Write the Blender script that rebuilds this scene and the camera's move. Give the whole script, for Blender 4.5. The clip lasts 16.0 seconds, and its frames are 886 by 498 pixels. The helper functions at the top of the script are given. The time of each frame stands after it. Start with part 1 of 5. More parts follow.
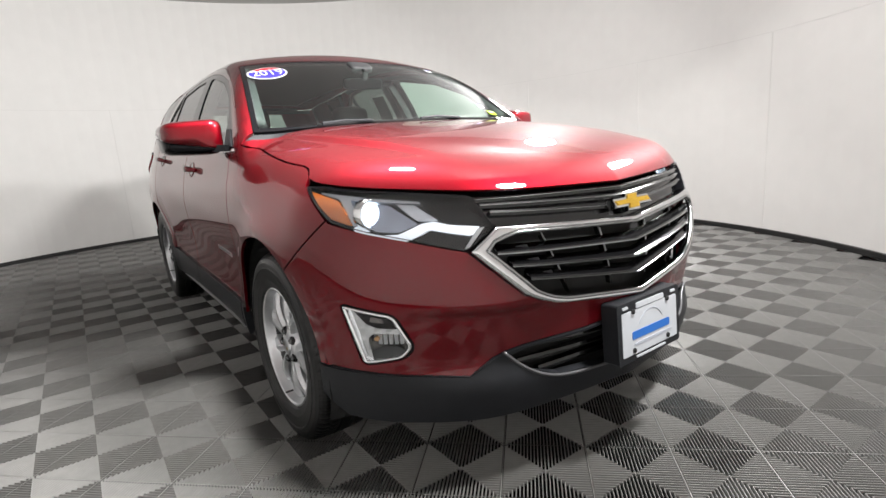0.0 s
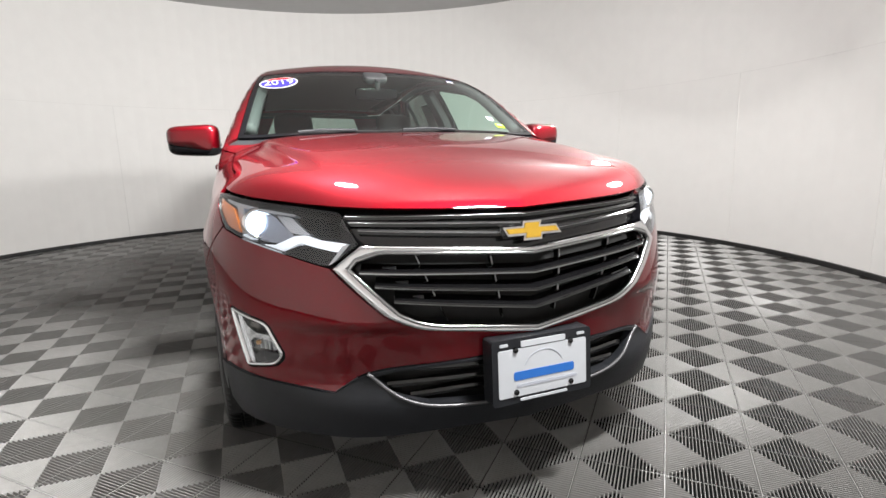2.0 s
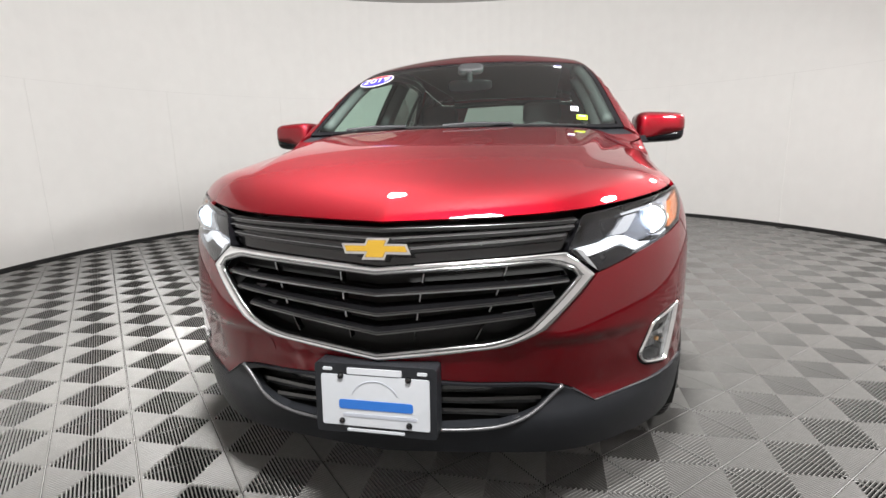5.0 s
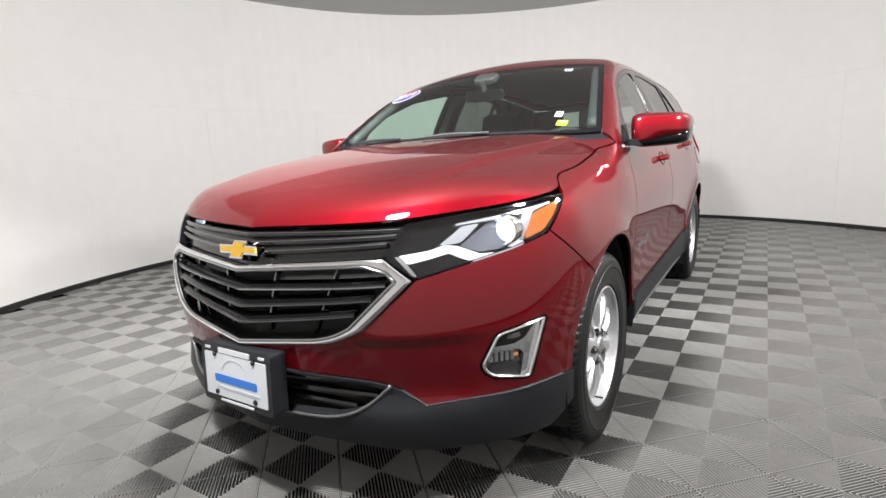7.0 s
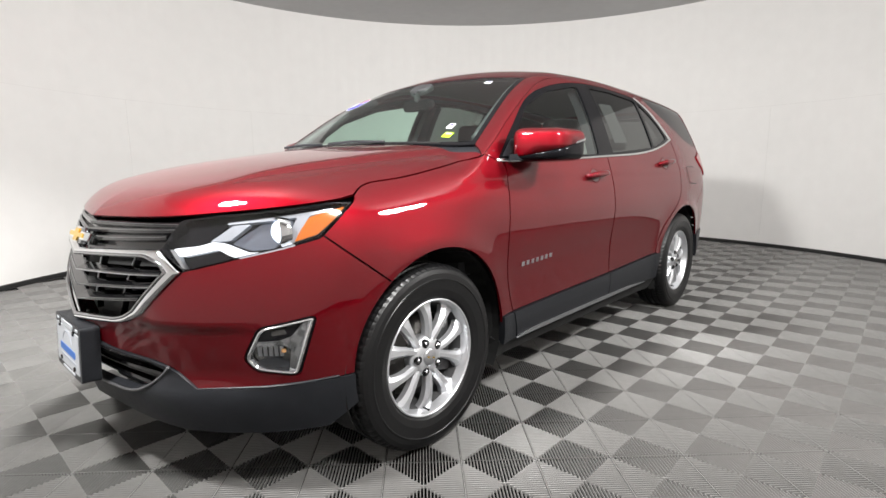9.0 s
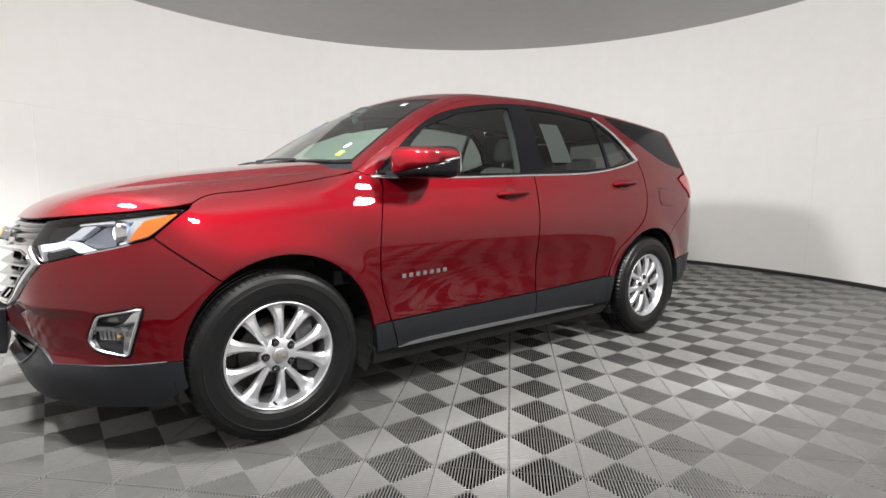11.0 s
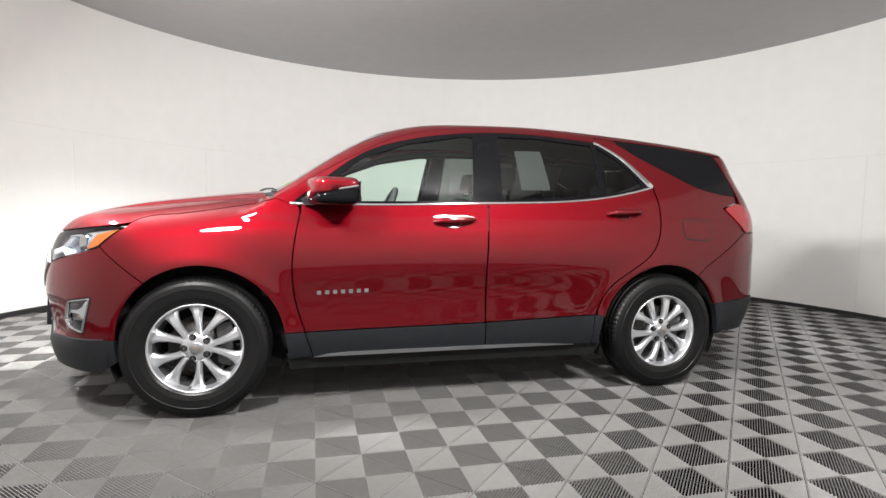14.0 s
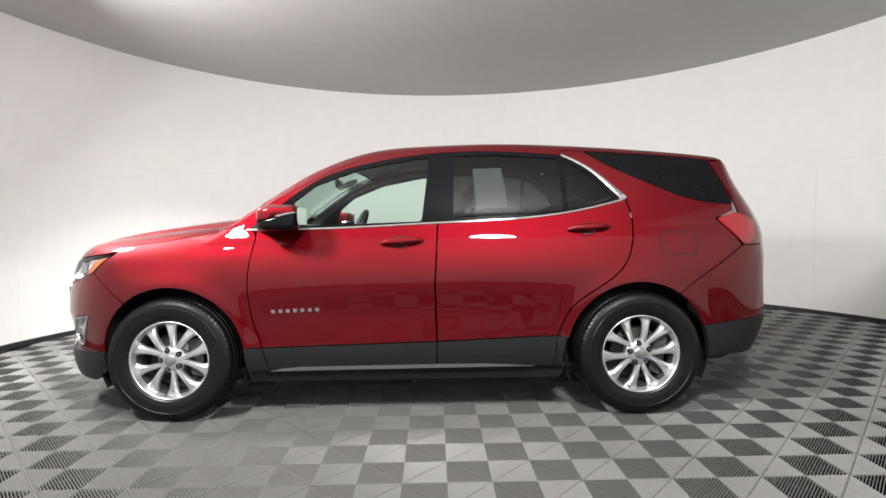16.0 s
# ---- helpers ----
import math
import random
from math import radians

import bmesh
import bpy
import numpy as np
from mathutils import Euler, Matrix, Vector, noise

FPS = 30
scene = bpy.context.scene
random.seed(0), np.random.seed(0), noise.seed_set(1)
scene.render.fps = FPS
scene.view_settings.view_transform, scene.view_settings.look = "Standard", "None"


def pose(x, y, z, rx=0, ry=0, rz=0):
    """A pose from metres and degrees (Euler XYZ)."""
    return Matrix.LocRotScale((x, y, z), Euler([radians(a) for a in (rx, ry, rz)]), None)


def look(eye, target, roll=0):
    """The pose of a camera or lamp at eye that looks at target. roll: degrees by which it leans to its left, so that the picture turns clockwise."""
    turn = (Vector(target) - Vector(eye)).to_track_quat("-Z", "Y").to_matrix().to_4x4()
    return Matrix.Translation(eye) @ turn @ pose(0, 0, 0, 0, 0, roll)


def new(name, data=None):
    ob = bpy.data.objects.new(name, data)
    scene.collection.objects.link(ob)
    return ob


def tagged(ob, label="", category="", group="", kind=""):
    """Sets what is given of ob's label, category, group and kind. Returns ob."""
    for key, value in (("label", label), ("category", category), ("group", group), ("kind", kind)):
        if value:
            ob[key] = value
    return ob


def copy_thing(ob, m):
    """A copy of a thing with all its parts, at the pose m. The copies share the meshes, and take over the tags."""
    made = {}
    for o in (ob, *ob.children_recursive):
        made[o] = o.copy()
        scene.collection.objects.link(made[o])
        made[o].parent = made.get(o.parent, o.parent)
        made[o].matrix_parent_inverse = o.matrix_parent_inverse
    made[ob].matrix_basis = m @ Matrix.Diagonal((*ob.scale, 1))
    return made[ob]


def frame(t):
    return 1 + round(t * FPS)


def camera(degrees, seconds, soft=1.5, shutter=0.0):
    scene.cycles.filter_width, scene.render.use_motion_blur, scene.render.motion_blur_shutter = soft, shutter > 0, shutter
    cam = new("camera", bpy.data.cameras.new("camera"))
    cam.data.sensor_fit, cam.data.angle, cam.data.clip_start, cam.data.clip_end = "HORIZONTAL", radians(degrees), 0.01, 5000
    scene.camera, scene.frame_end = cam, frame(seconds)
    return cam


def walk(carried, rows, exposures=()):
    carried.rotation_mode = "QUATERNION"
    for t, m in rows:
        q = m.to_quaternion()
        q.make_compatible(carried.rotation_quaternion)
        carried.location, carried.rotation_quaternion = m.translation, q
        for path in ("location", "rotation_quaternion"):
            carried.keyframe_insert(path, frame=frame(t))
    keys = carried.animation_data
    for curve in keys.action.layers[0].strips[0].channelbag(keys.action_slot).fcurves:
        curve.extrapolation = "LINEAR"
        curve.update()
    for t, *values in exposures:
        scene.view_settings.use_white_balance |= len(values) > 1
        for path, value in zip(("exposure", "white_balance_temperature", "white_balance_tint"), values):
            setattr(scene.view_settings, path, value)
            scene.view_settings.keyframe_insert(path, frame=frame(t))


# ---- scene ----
# The camera and its way round the car.
cam = camera(81.8, 16.0)
PATH = [
    (0, (-1.853, 1.427, 1.063), (-0.251, 0.299, 0.661), -4.2),
    (0.5, (-1.904, 1.296, 1.035), (-0.284, 0.191, 0.639), -3.9),
    (1, (-1.95, 1.167, 1.07), (-0.286, 0.127, 0.685), -2.2),
    (1.5, (-2.056, 0.965, 1.068), (-0.31, 0.063, 0.698), -1.7),
    (2, (-2.169, 0.781, 1.067), (-0.336, 0.067, 0.705), -1.5),
    (2.5, (-2.212, 0.573, 1.07), (-0.337, 0.001, 0.676), -1.4),
    (3, (-2.236, 0.357, 1.068), (-0.318, -0.029, 0.653), -1.1),
    (3.5, (-2.285, 0.116, 1.074), (-0.329, -0.014, 0.676), -0.3),
    (4, (-2.221, -0.073, 1.076), (-0.266, -0.028, 0.658), -0.1),
    (4.2, (-2.197, -0.14, 1.086), (-0.242, -0.026, 0.677), -0.3),
    (6.3, (-2.012, -1.055, 1.117), (-0.259, -0.176, 0.722), -3.1),
    (6.5, (-1.98, -1.162, 1.105), (-0.261, -0.211, 0.727), -3.2),
    (7, (-1.871, -1.376, 1.097), (-0.209, -0.322, 0.74), -3.0),
    (7.5, (-1.75, -1.566, 1.097), (-0.123, -0.459, 0.737), -1.6),
    (8, (-1.636, -1.808, 1.085), (-0.086, -0.604, 0.698), -1.5),
    (8.5, (-1.51, -2.021, 1.074), (-0.019, -0.735, 0.721), -1.6),
    (9, (-1.338, -2.172, 1.073), (0.117, -0.838, 0.756), -0.3),
    (9.5, (-1.185, -2.372, 1.059), (0.191, -0.95, 0.771), 1.5),
    (10, (-1.046, -2.614, 1.057), (0.258, -1.118, 0.811), 1.6),
    (10.2, (-0.982, -2.668, 1.049), (0.304, -1.157, 0.804), 1.3),
    (12.3, (-0.248, -3.29, 1.06), (0.694, -1.542, 0.825), 1.5),
    (12.5, (-0.165, -3.329, 1.077), (0.712, -1.547, 0.839), 1.8),
    (13, (0.083, -3.494, 1.056), (0.813, -1.641, 0.867), 1.7),
    (13.5, (0.309, -3.609, 1.064), (0.895, -1.703, 0.904), 1.6),
    (14, (0.566, -3.641, 1.068), (1.06, -1.708, 0.928), 1.4),
    (14.5, (0.824, -3.714, 1.068), (1.214, -1.756, 0.951), 0.6),
    (15, (1.035, -3.762, 1.079), (1.345, -1.791, 0.942), 0.0),
    (15.5, (1.241, -3.758, 1.115), (1.448, -1.773, 0.986), -0.4),
    (16, (1.524, -3.81, 1.117), (1.559, -1.813, 1.024), -0.6),
]
walk(cam, [(t, look(eye, target, roll)) for t, eye, target, roll in PATH])

# ---- light ----
world = bpy.data.worlds.new("world")
scene.world = world
world.use_nodes = True
world.node_tree.nodes["Background"].inputs[0].default_value = (0.9, 0.95, 1.0, 1)
world.node_tree.nodes["Background"].inputs[1].default_value = 0.02
scene.view_settings.exposure = 0.03

ROOM_X, ROOM_Y, ROOM_R, ROOM_H = 2.05, 0.22, 4.62, 3.32
OVAL = 0.957  # the studio is a little narrower across the car than along it


CEILING_LOW, CEILING_RISE = 3.14, 0.02  # height over the nose, and its rise towards the tail


def ceiling_z(x):
    return CEILING_LOW + CEILING_RISE * (x + 2.57)


def softbox(angle, z, aim_z, power, width=0.55, height=0.3, reach=4.25):
    """A studio lamp high on the wall, aimed across the room."""
    a = radians(angle)
    eye = Vector((ROOM_X + reach * math.cos(a), ROOM_Y + OVAL * reach * math.sin(a), z))
    data = bpy.data.lights.new("studio_lamp", "AREA")
    data.shape, data.size, data.size_y, data.energy = "ELLIPSE", width, height, power
    data.color = (1.0, 0.985, 0.965)
    lamp = new("studio_lamp", data)
    lamp.matrix_world = look(eye, (ROOM_X, ROOM_Y, aim_z))
    return lamp


# studio lamps under the ceiling, round the side that the camera walks on
for angle, z, power in ((190, 2.6, 210), (228, 2.4, 118), (272, 2.86, 128)):
    softbox(angle, z, 0.7, power, 0.50, 0.32, 3.75)
# added fill over the nose, unseen, brightening the floor on the car's far side
data = bpy.data.lights.new("floor_fill", "AREA")
data.shape, data.size, data.size_y, data.energy = "ELLIPSE", 0.4, 0.3, 75
data.color = (1.0, 0.985, 0.965)
data.spread = radians(85)
overhead = new("floor_fill", data)
overhead.matrix_world = look((0.0, 0.6, 3.0), (-0.4, 1.55, 0.0))

# the car's own low beams
for sd in (-1, 1):
    data = bpy.data.lights.new("low_beam", "SPOT")
    data.energy, data.spot_size, data.spot_blend, data.shadow_soft_size = 9, radians(54), 0.22, 0.02
    data.color = (0.85, 0.93, 1.0)
    beam = new("low_beam", data)
    beam.matrix_world = look((-0.60, sd * 0.72, 0.885), (-2.5, sd * 0.86, -0.06))


# ---- materials ----
def material(name, colour, rough=0.5, metal=0.0, coat=0.0, grain=0.0, grain_scale=40.0, bump=0.0, bump_scale=300.0, emit=None, emit_strength=0.0, specular=0.5):
    """A node material: base colour broken up by noise at two scales, and fine relief."""
    m = bpy.data.materials.new(name)
    m.use_nodes = True
    nt = m.node_tree
    b = nt.nodes["Principled BSDF"]
    b.inputs["Base Color"].default_value = (*colour, 1)
    b.inputs["Roughness"].default_value = rough
    b.inputs["Metallic"].default_value = metal
    b.inputs["Coat Weight"].default_value = coat
    b.inputs["Coat Roughness"].default_value = 0.03
    b.inputs["Specular IOR Level"].default_value = specular
    if emit:
        b.inputs["Emission Color"].default_value = (*emit, 1)
        b.inputs["Emission Strength"].default_value = emit_strength
    co = nt.nodes.new("ShaderNodeTexCoord")
    if grain:
        n1, n2 = nt.nodes.new("ShaderNodeTexNoise"), nt.nodes.new("ShaderNodeTexNoise")
        n1.inputs["Scale"].default_value, n2.inputs["Scale"].default_value = grain_scale, grain_scale * 0.09
        n1.inputs["Detail"].default_value = n2.inputs["Detail"].default_value = 5
        add = nt.nodes.new("ShaderNodeMath")
        add.operation = "ADD"
        ramp = nt.nodes.new("ShaderNodeMapRange")
        ramp.inputs["From Min"].default_value, ramp.inputs["From Max"].default_value = 0.6, 1.4
        ramp.inputs["To Min"].default_value, ramp.inputs["To Max"].default_value = 1 - grain, 1 + grain
        mul = nt.nodes.new("ShaderNodeVectorMath")
        mul.operation = "SCALE"
        mul.inputs[0].default_value = colour
        for n in (n1, n2):
            nt.links.new(co.outputs["Object"], n.inputs["Vector"])
        nt.links.new(n1.outputs["Fac"], add.inputs[0])
        nt.links.new(n2.outputs["Fac"], add.inputs[1])
        nt.links.new(add.outputs[0], ramp.inputs["Value"])
        nt.links.new(ramp.outputs[0], mul.inputs["Scale"])
        nt.links.new(mul.outputs[0], b.inputs["Base Color"])
    if bump:
        n3, bm = nt.nodes.new("ShaderNodeTexNoise"), nt.nodes.new("ShaderNodeBump")
        n3.inputs["Scale"].default_value = bump_scale
        bm.inputs["Strength"].default_value, bm.inputs["Distance"].default_value = bump, 0.002
        nt.links.new(co.outputs["Object"], n3.inputs["Vector"])
        nt.links.new(n3.outputs["Fac"], bm.inputs["Height"])
        nt.links.new(bm.outputs[0], b.inputs["Normal"])
    return m


WALL = material("wall_paint", (0.76, 0.75, 0.735), 0.55, grain=0.03, grain_scale=6, bump=0.05, bump_scale=60)
CEILING = material("ceiling_cloth", (0.50, 0.50, 0.50), 0.9, grain=0.05, grain_scale=8)
TRIM = material("black_rubber_trim", (0.015, 0.015, 0.015), 0.5, grain=0.3)
RIB = material("grey_floor_plastic", (0.186, 0.183, 0.177), 0.33, grain=0.12, grain_scale=30, bump=0.06, specular=0.55)
BED = material("floor_underlay", (0.004, 0.004, 0.004), 0.9, grain=0.3, specular=0.05)


# ---- mesh helpers ----
def mesh_of(bm, name, mats, smooth=False):
    me = bpy.data.meshes.new(name)
    bm.to_mesh(me)
    bm.free()
    for m in mats if isinstance(mats, (list, tuple)) else [mats]:
        me.materials.append(m)
    if smooth:
        me.shade_smooth()
    return me


def part(name, bm, mat, parent=None, label="", smooth=False):
    """One bmesh as one mesh object under a thing or a part."""
    ob = new(name, mesh_of(bm, name, mat, smooth))
    ob.parent = parent
    return tagged(ob, label)


def prism(points, z0, z1):
    """A closed upright block over an outline."""
    bm = bmesh.new()
    low = [bm.verts.new((x, y, z0)) for x, y in points]
    top = [bm.verts.new((x, y, z1)) for x, y in points]
    n = len(points)
    for i in range(n):
        bm.faces.new((low[i], low[(i + 1) % n], top[(i + 1) % n], top[i]))
    bm.faces.new(top)
    bm.faces.new(low[::-1])
    return bm


def ring(r0, r1, z0, z1, n=160):
    """An upright round band with thickness, about the room's middle."""
    bm = bmesh.new()
    rows = []
    for i in range(n):
        c, s = math.cos(2 * math.pi * i / n), math.sin(2 * math.pi * i / n)
        rows.append([bm.verts.new((ROOM_X + r * c, ROOM_Y + OVAL * r * s, z)) for r, z in ((r0, z0), (r0, z1), (r1, z1), (r1, z0))])
    for i in range(n):
        a, b = rows[i], rows[(i + 1) % n]
        for j in range(4):
            k = (j + 1) % 4
            bm.faces.new((a[j], a[k], b[k], b[j]))
    bmesh.ops.recalc_face_normals(bm, faces=bm.faces)
    return bm


def disc(r, z0, z1, n=160):
    return prism([(ROOM_X + r * math.cos(2 * math.pi * i / n), ROOM_Y + OVAL * r * math.sin(2 * math.pi * i / n)) for i in range(n)], z0, z1)


# ---- the round studio ----
tagged(part("wall", ring(ROOM_R, ROOM_R + 0.12, -0.1, ROOM_H + 0.1), WALL, smooth=False), "curved white painted studio wall", "wall", kind="structure")
top_bm = disc(ROOM_R + 0.12, 0.0, 0.1)
for v in top_bm.verts:
    v.co.z += ceiling_z(v.co.x)
tagged(part("ceiling", top_bm, CEILING), "flat grey studio ceiling", "ceiling", kind="structure")
tagged(part("baseboard", ring(ROOM_R - 0.03, ROOM_R, 0, 0.045), TRIM), "thin black baseboard along the curved wall", "baseboard", kind="structure")

SEAM = material("wall_seam", (0.71, 0.70, 0.686), 0.6, grain=0.05)
for angle in range(8, 368, 20):
    a = radians(angle)
    bm = bmesh.new()
    bmesh.ops.create_cube(bm, size=1)
    bmesh.ops.scale(bm, vec=(0.006, 0.006, 1.78), verts=bm.verts)
    seam = part("wall_seam", bm, SEAM, bpy.data.objects["wall"])
    seam.matrix_basis = Matrix.Translation((ROOM_X + (ROOM_R - 0.001) * math.cos(a), ROOM_Y + OVAL * (ROOM_R - 0.001) * math.sin(a), 0.94)) @ Matrix.Rotation(a, 4, "Z")
part("wall_seam", ring(ROOM_R - 0.003, ROOM_R + 0.01, 1.83, 1.836), SEAM, bpy.data.objects["wall"])

CELL, LAT_X, LAT_Y = 0.1975, 0.780, -1.238
tagged(part("floor", disc(ROOM_R + 0.1, -0.12, -0.0135), BED), "floor of grey ribbed plastic tiles laid in a checker", "floor", kind="structure")

RIB_PITCH = CELL * math.sqrt(2) / 24


def clip_strip(lo, hi, half):
    """The part of a 45-degree strip lo <= (x - y) / sqrt 2 <= hi that lies in the square of that half side."""
    poly = [(-half, -half), (half, -half), (half, half), (-half, half)]
    for sign, limit in ((1, hi), (-1, -lo)):
        out = []
        for (ax, ay), (bx, by) in zip(poly, poly[1:] + poly[:1]):
            da, db = limit - sign * (ax - ay) / math.sqrt(2), limit - sign * (bx - by) / math.sqrt(2)
            if da >= 0:
                out.append((ax, ay))
            if (da >= 0) != (db >= 0):
                k = da / (da - db)
                out.append((ax + k * (bx - ax), ay + k * (by - ay)))
        poly = out
        if not poly:
            return []
    return poly


def tile_shape():
    """Corners and faces of one ribbed tile: ribs with eased edges along the (1, 1) diagonal, broken by the seam that runs across them."""
    verts, faces = [], []
    half, root2 = CELL / 2, math.sqrt(2)
    gap, deep = 0.0036, 0.012
    # (from, to) across the rib, and the heights there
    bands = ((-0.0017, -0.0015, -deep, -0.0020), (-0.0015, -0.0010, -0.0020, -0.0007), (-0.0010, -0.0003, -0.0007, 0.0), (-0.0003, 0.0003, 0.0, 0.0), (0.0003, 0.0010, 0.0, -0.0007), (0.0010, 0.0015, -0.0007, -0.0020), (0.0015, 0.0017, -0.0020, -deep))
    for i in range(-12, 13):
        c = i * RIB_PITCH
        for a, b, za, zb in bands:
            whole = clip_strip(c + a, c + b, half)
            for sign in (1, -1):
                poly = []
                for (ax, ay), (bx, by) in zip(whole, whole[1:] + whole[:1]):
                    da, db = sign * (ax + ay) / root2 - gap, sign * (bx + by) / root2 - gap
                    if da >= 0:
                        poly.append((ax, ay))
                    if (da >= 0) != (db >= 0):
                        k = da / (da - db)
                        poly.append((ax + k * (bx - ax), ay + k * (by - ay)))
                if len(poly) < 3:
                    continue
                base = len(verts)
                verts += [(x, y, za + (zb - za) * min(1, max(0, ((x - y) / root2 - c - a) / (b - a)))) for x, y in poly]
                faces.append(tuple(range(base, base + len(poly))))
    base, k = len(verts), 0.0013 * root2
    verts += [(-half, half - k, -0.0020), (half - k, -half, -0.0020), (half, -half, -0.0020), (half, -half + k, -0.0020), (-half + k, half, -0.0020), (-half, half, -0.0020)]
    faces.append(tuple(range(base, base + 6)))
    return verts, faces


TILE_V, TILE_F = tile_shape()
TILE_MESH = bpy.data.meshes.new("floor_tile")
TILE_MESH.from_pydata(TILE_V, [], TILE_F)
TILE_MESH.materials.append(RIB)
TURN_90 = Matrix.Rotation(radians(90), 4, "Z")

# ---- the car's body as one smooth surface ----
# x runs from the front axle to the rear, y to the car's right, z up.
def curve(*pts):
    """A natural cubic spline through the points, for arrays."""
    xs, ys = np.array(pts, float).T
    n, h = len(xs), np.diff(xs)
    a, r = np.eye(n), np.zeros(n)
    for i in range(1, n - 1):
        a[i, i - 1 : i + 2] = h[i - 1], 2 * (h[i - 1] + h[i]), h[i]
        r[i] = 6 * ((ys[i + 1] - ys[i]) / h[i] - (ys[i] - ys[i - 1]) / h[i - 1])
    m = np.linalg.solve(a, r)

    def at(x):
        x = np.clip(np.asarray(x, float), xs[0], xs[-1])
        i = np.clip(np.searchsorted(xs, x) - 1, 0, n - 2)
        u, v = xs[i + 1] - x, x - xs[i]
        return (m[i] * u**3 + m[i + 1] * v**3) / (6 * h[i]) + (ys[i] / h[i] - m[i] * h[i] / 6) * u + (ys[i + 1] / h[i] - m[i + 1] * h[i] / 6) * v

    return at


def smax(a, b, k):
    g = np.maximum(k - np.abs(a - b), 0) / k
    return np.maximum(a, b) + g**3 * k / 6


PLAN = curve((-0.9, 0.86), (-0.5, 0.895), (0, 0.918), (0.5, 0.908), (1.4, 0.903), (2.2, 0.908), (2.75, 0.918), (3.2, 0.90), (3.7, 0.86))
SECTION = curve((0.1, -0.12), (0.25, -0.05), (0.36, -0.026), (0.5, -0.024), (0.65, -0.012), (0.8, 0), (0.88, -0.004), (0.95, -0.019), (1.03, -0.042), (1.10, -0.062), (1.13, -0.072), (1.3, -0.137), (1.5, -0.236), (1.62, -0.312), (1.8, -0.45))
NOSE = curve((0.1, -0.80), (0.2, -0.85), (0.32, -0.89), (0.45, -0.906), (0.6, -0.915), (0.75, -0.899), (0.9, -0.852), (1.0, -0.79), (1.15, -0.66))
BOW = curve((0, 0), (0.1, 0.014), (0.2, 0.029), (0.4, 0.068), (0.55, 0.128), (0.7, 0.25), (0.8, 0.365), (0.87, 0.48), (0.95, 0.66))
HOOD = curve((-0.95, 0.84), (-0.85, 0.925), (-0.7, 1.003), (-0.45, 1.072), (-0.1, 1.128), (0.15, 1.162), (0.4, 1.186), (0.7, 1.19), (4, 1.19))
CROWN = curve((-0.2, 0), (0, 0), (0.4, -0.008), (0.6, -0.024), (0.75, -0.058), (0.9, -0.12))
ROOF = curve((0.5, 1.42), (0.9, 1.562), (1.15, 1.632), (1.45, 1.661), (1.9, 1.674), (2.4, 1.658), (2.9, 1.625), (3.3, 1.585), (3.7, 1.53))
TAIL = curve((0.1, 3.5), (0.3, 3.60), (0.5, 3.69), (0.75, 3.70), (0.95, 3.695), (1.1, 3.66), (1.2, 3.61), (1.3, 3.54), (1.5, 3.44), (1.6, 3.41), (1.8, 3.3))
TAIL_BOW = curve((-0.2, 0), (0, 0), (0.4, 0.03), (0.6, 0.085), (0.72, 0.16), (0.82, 0.27), (0.92, 0.46))


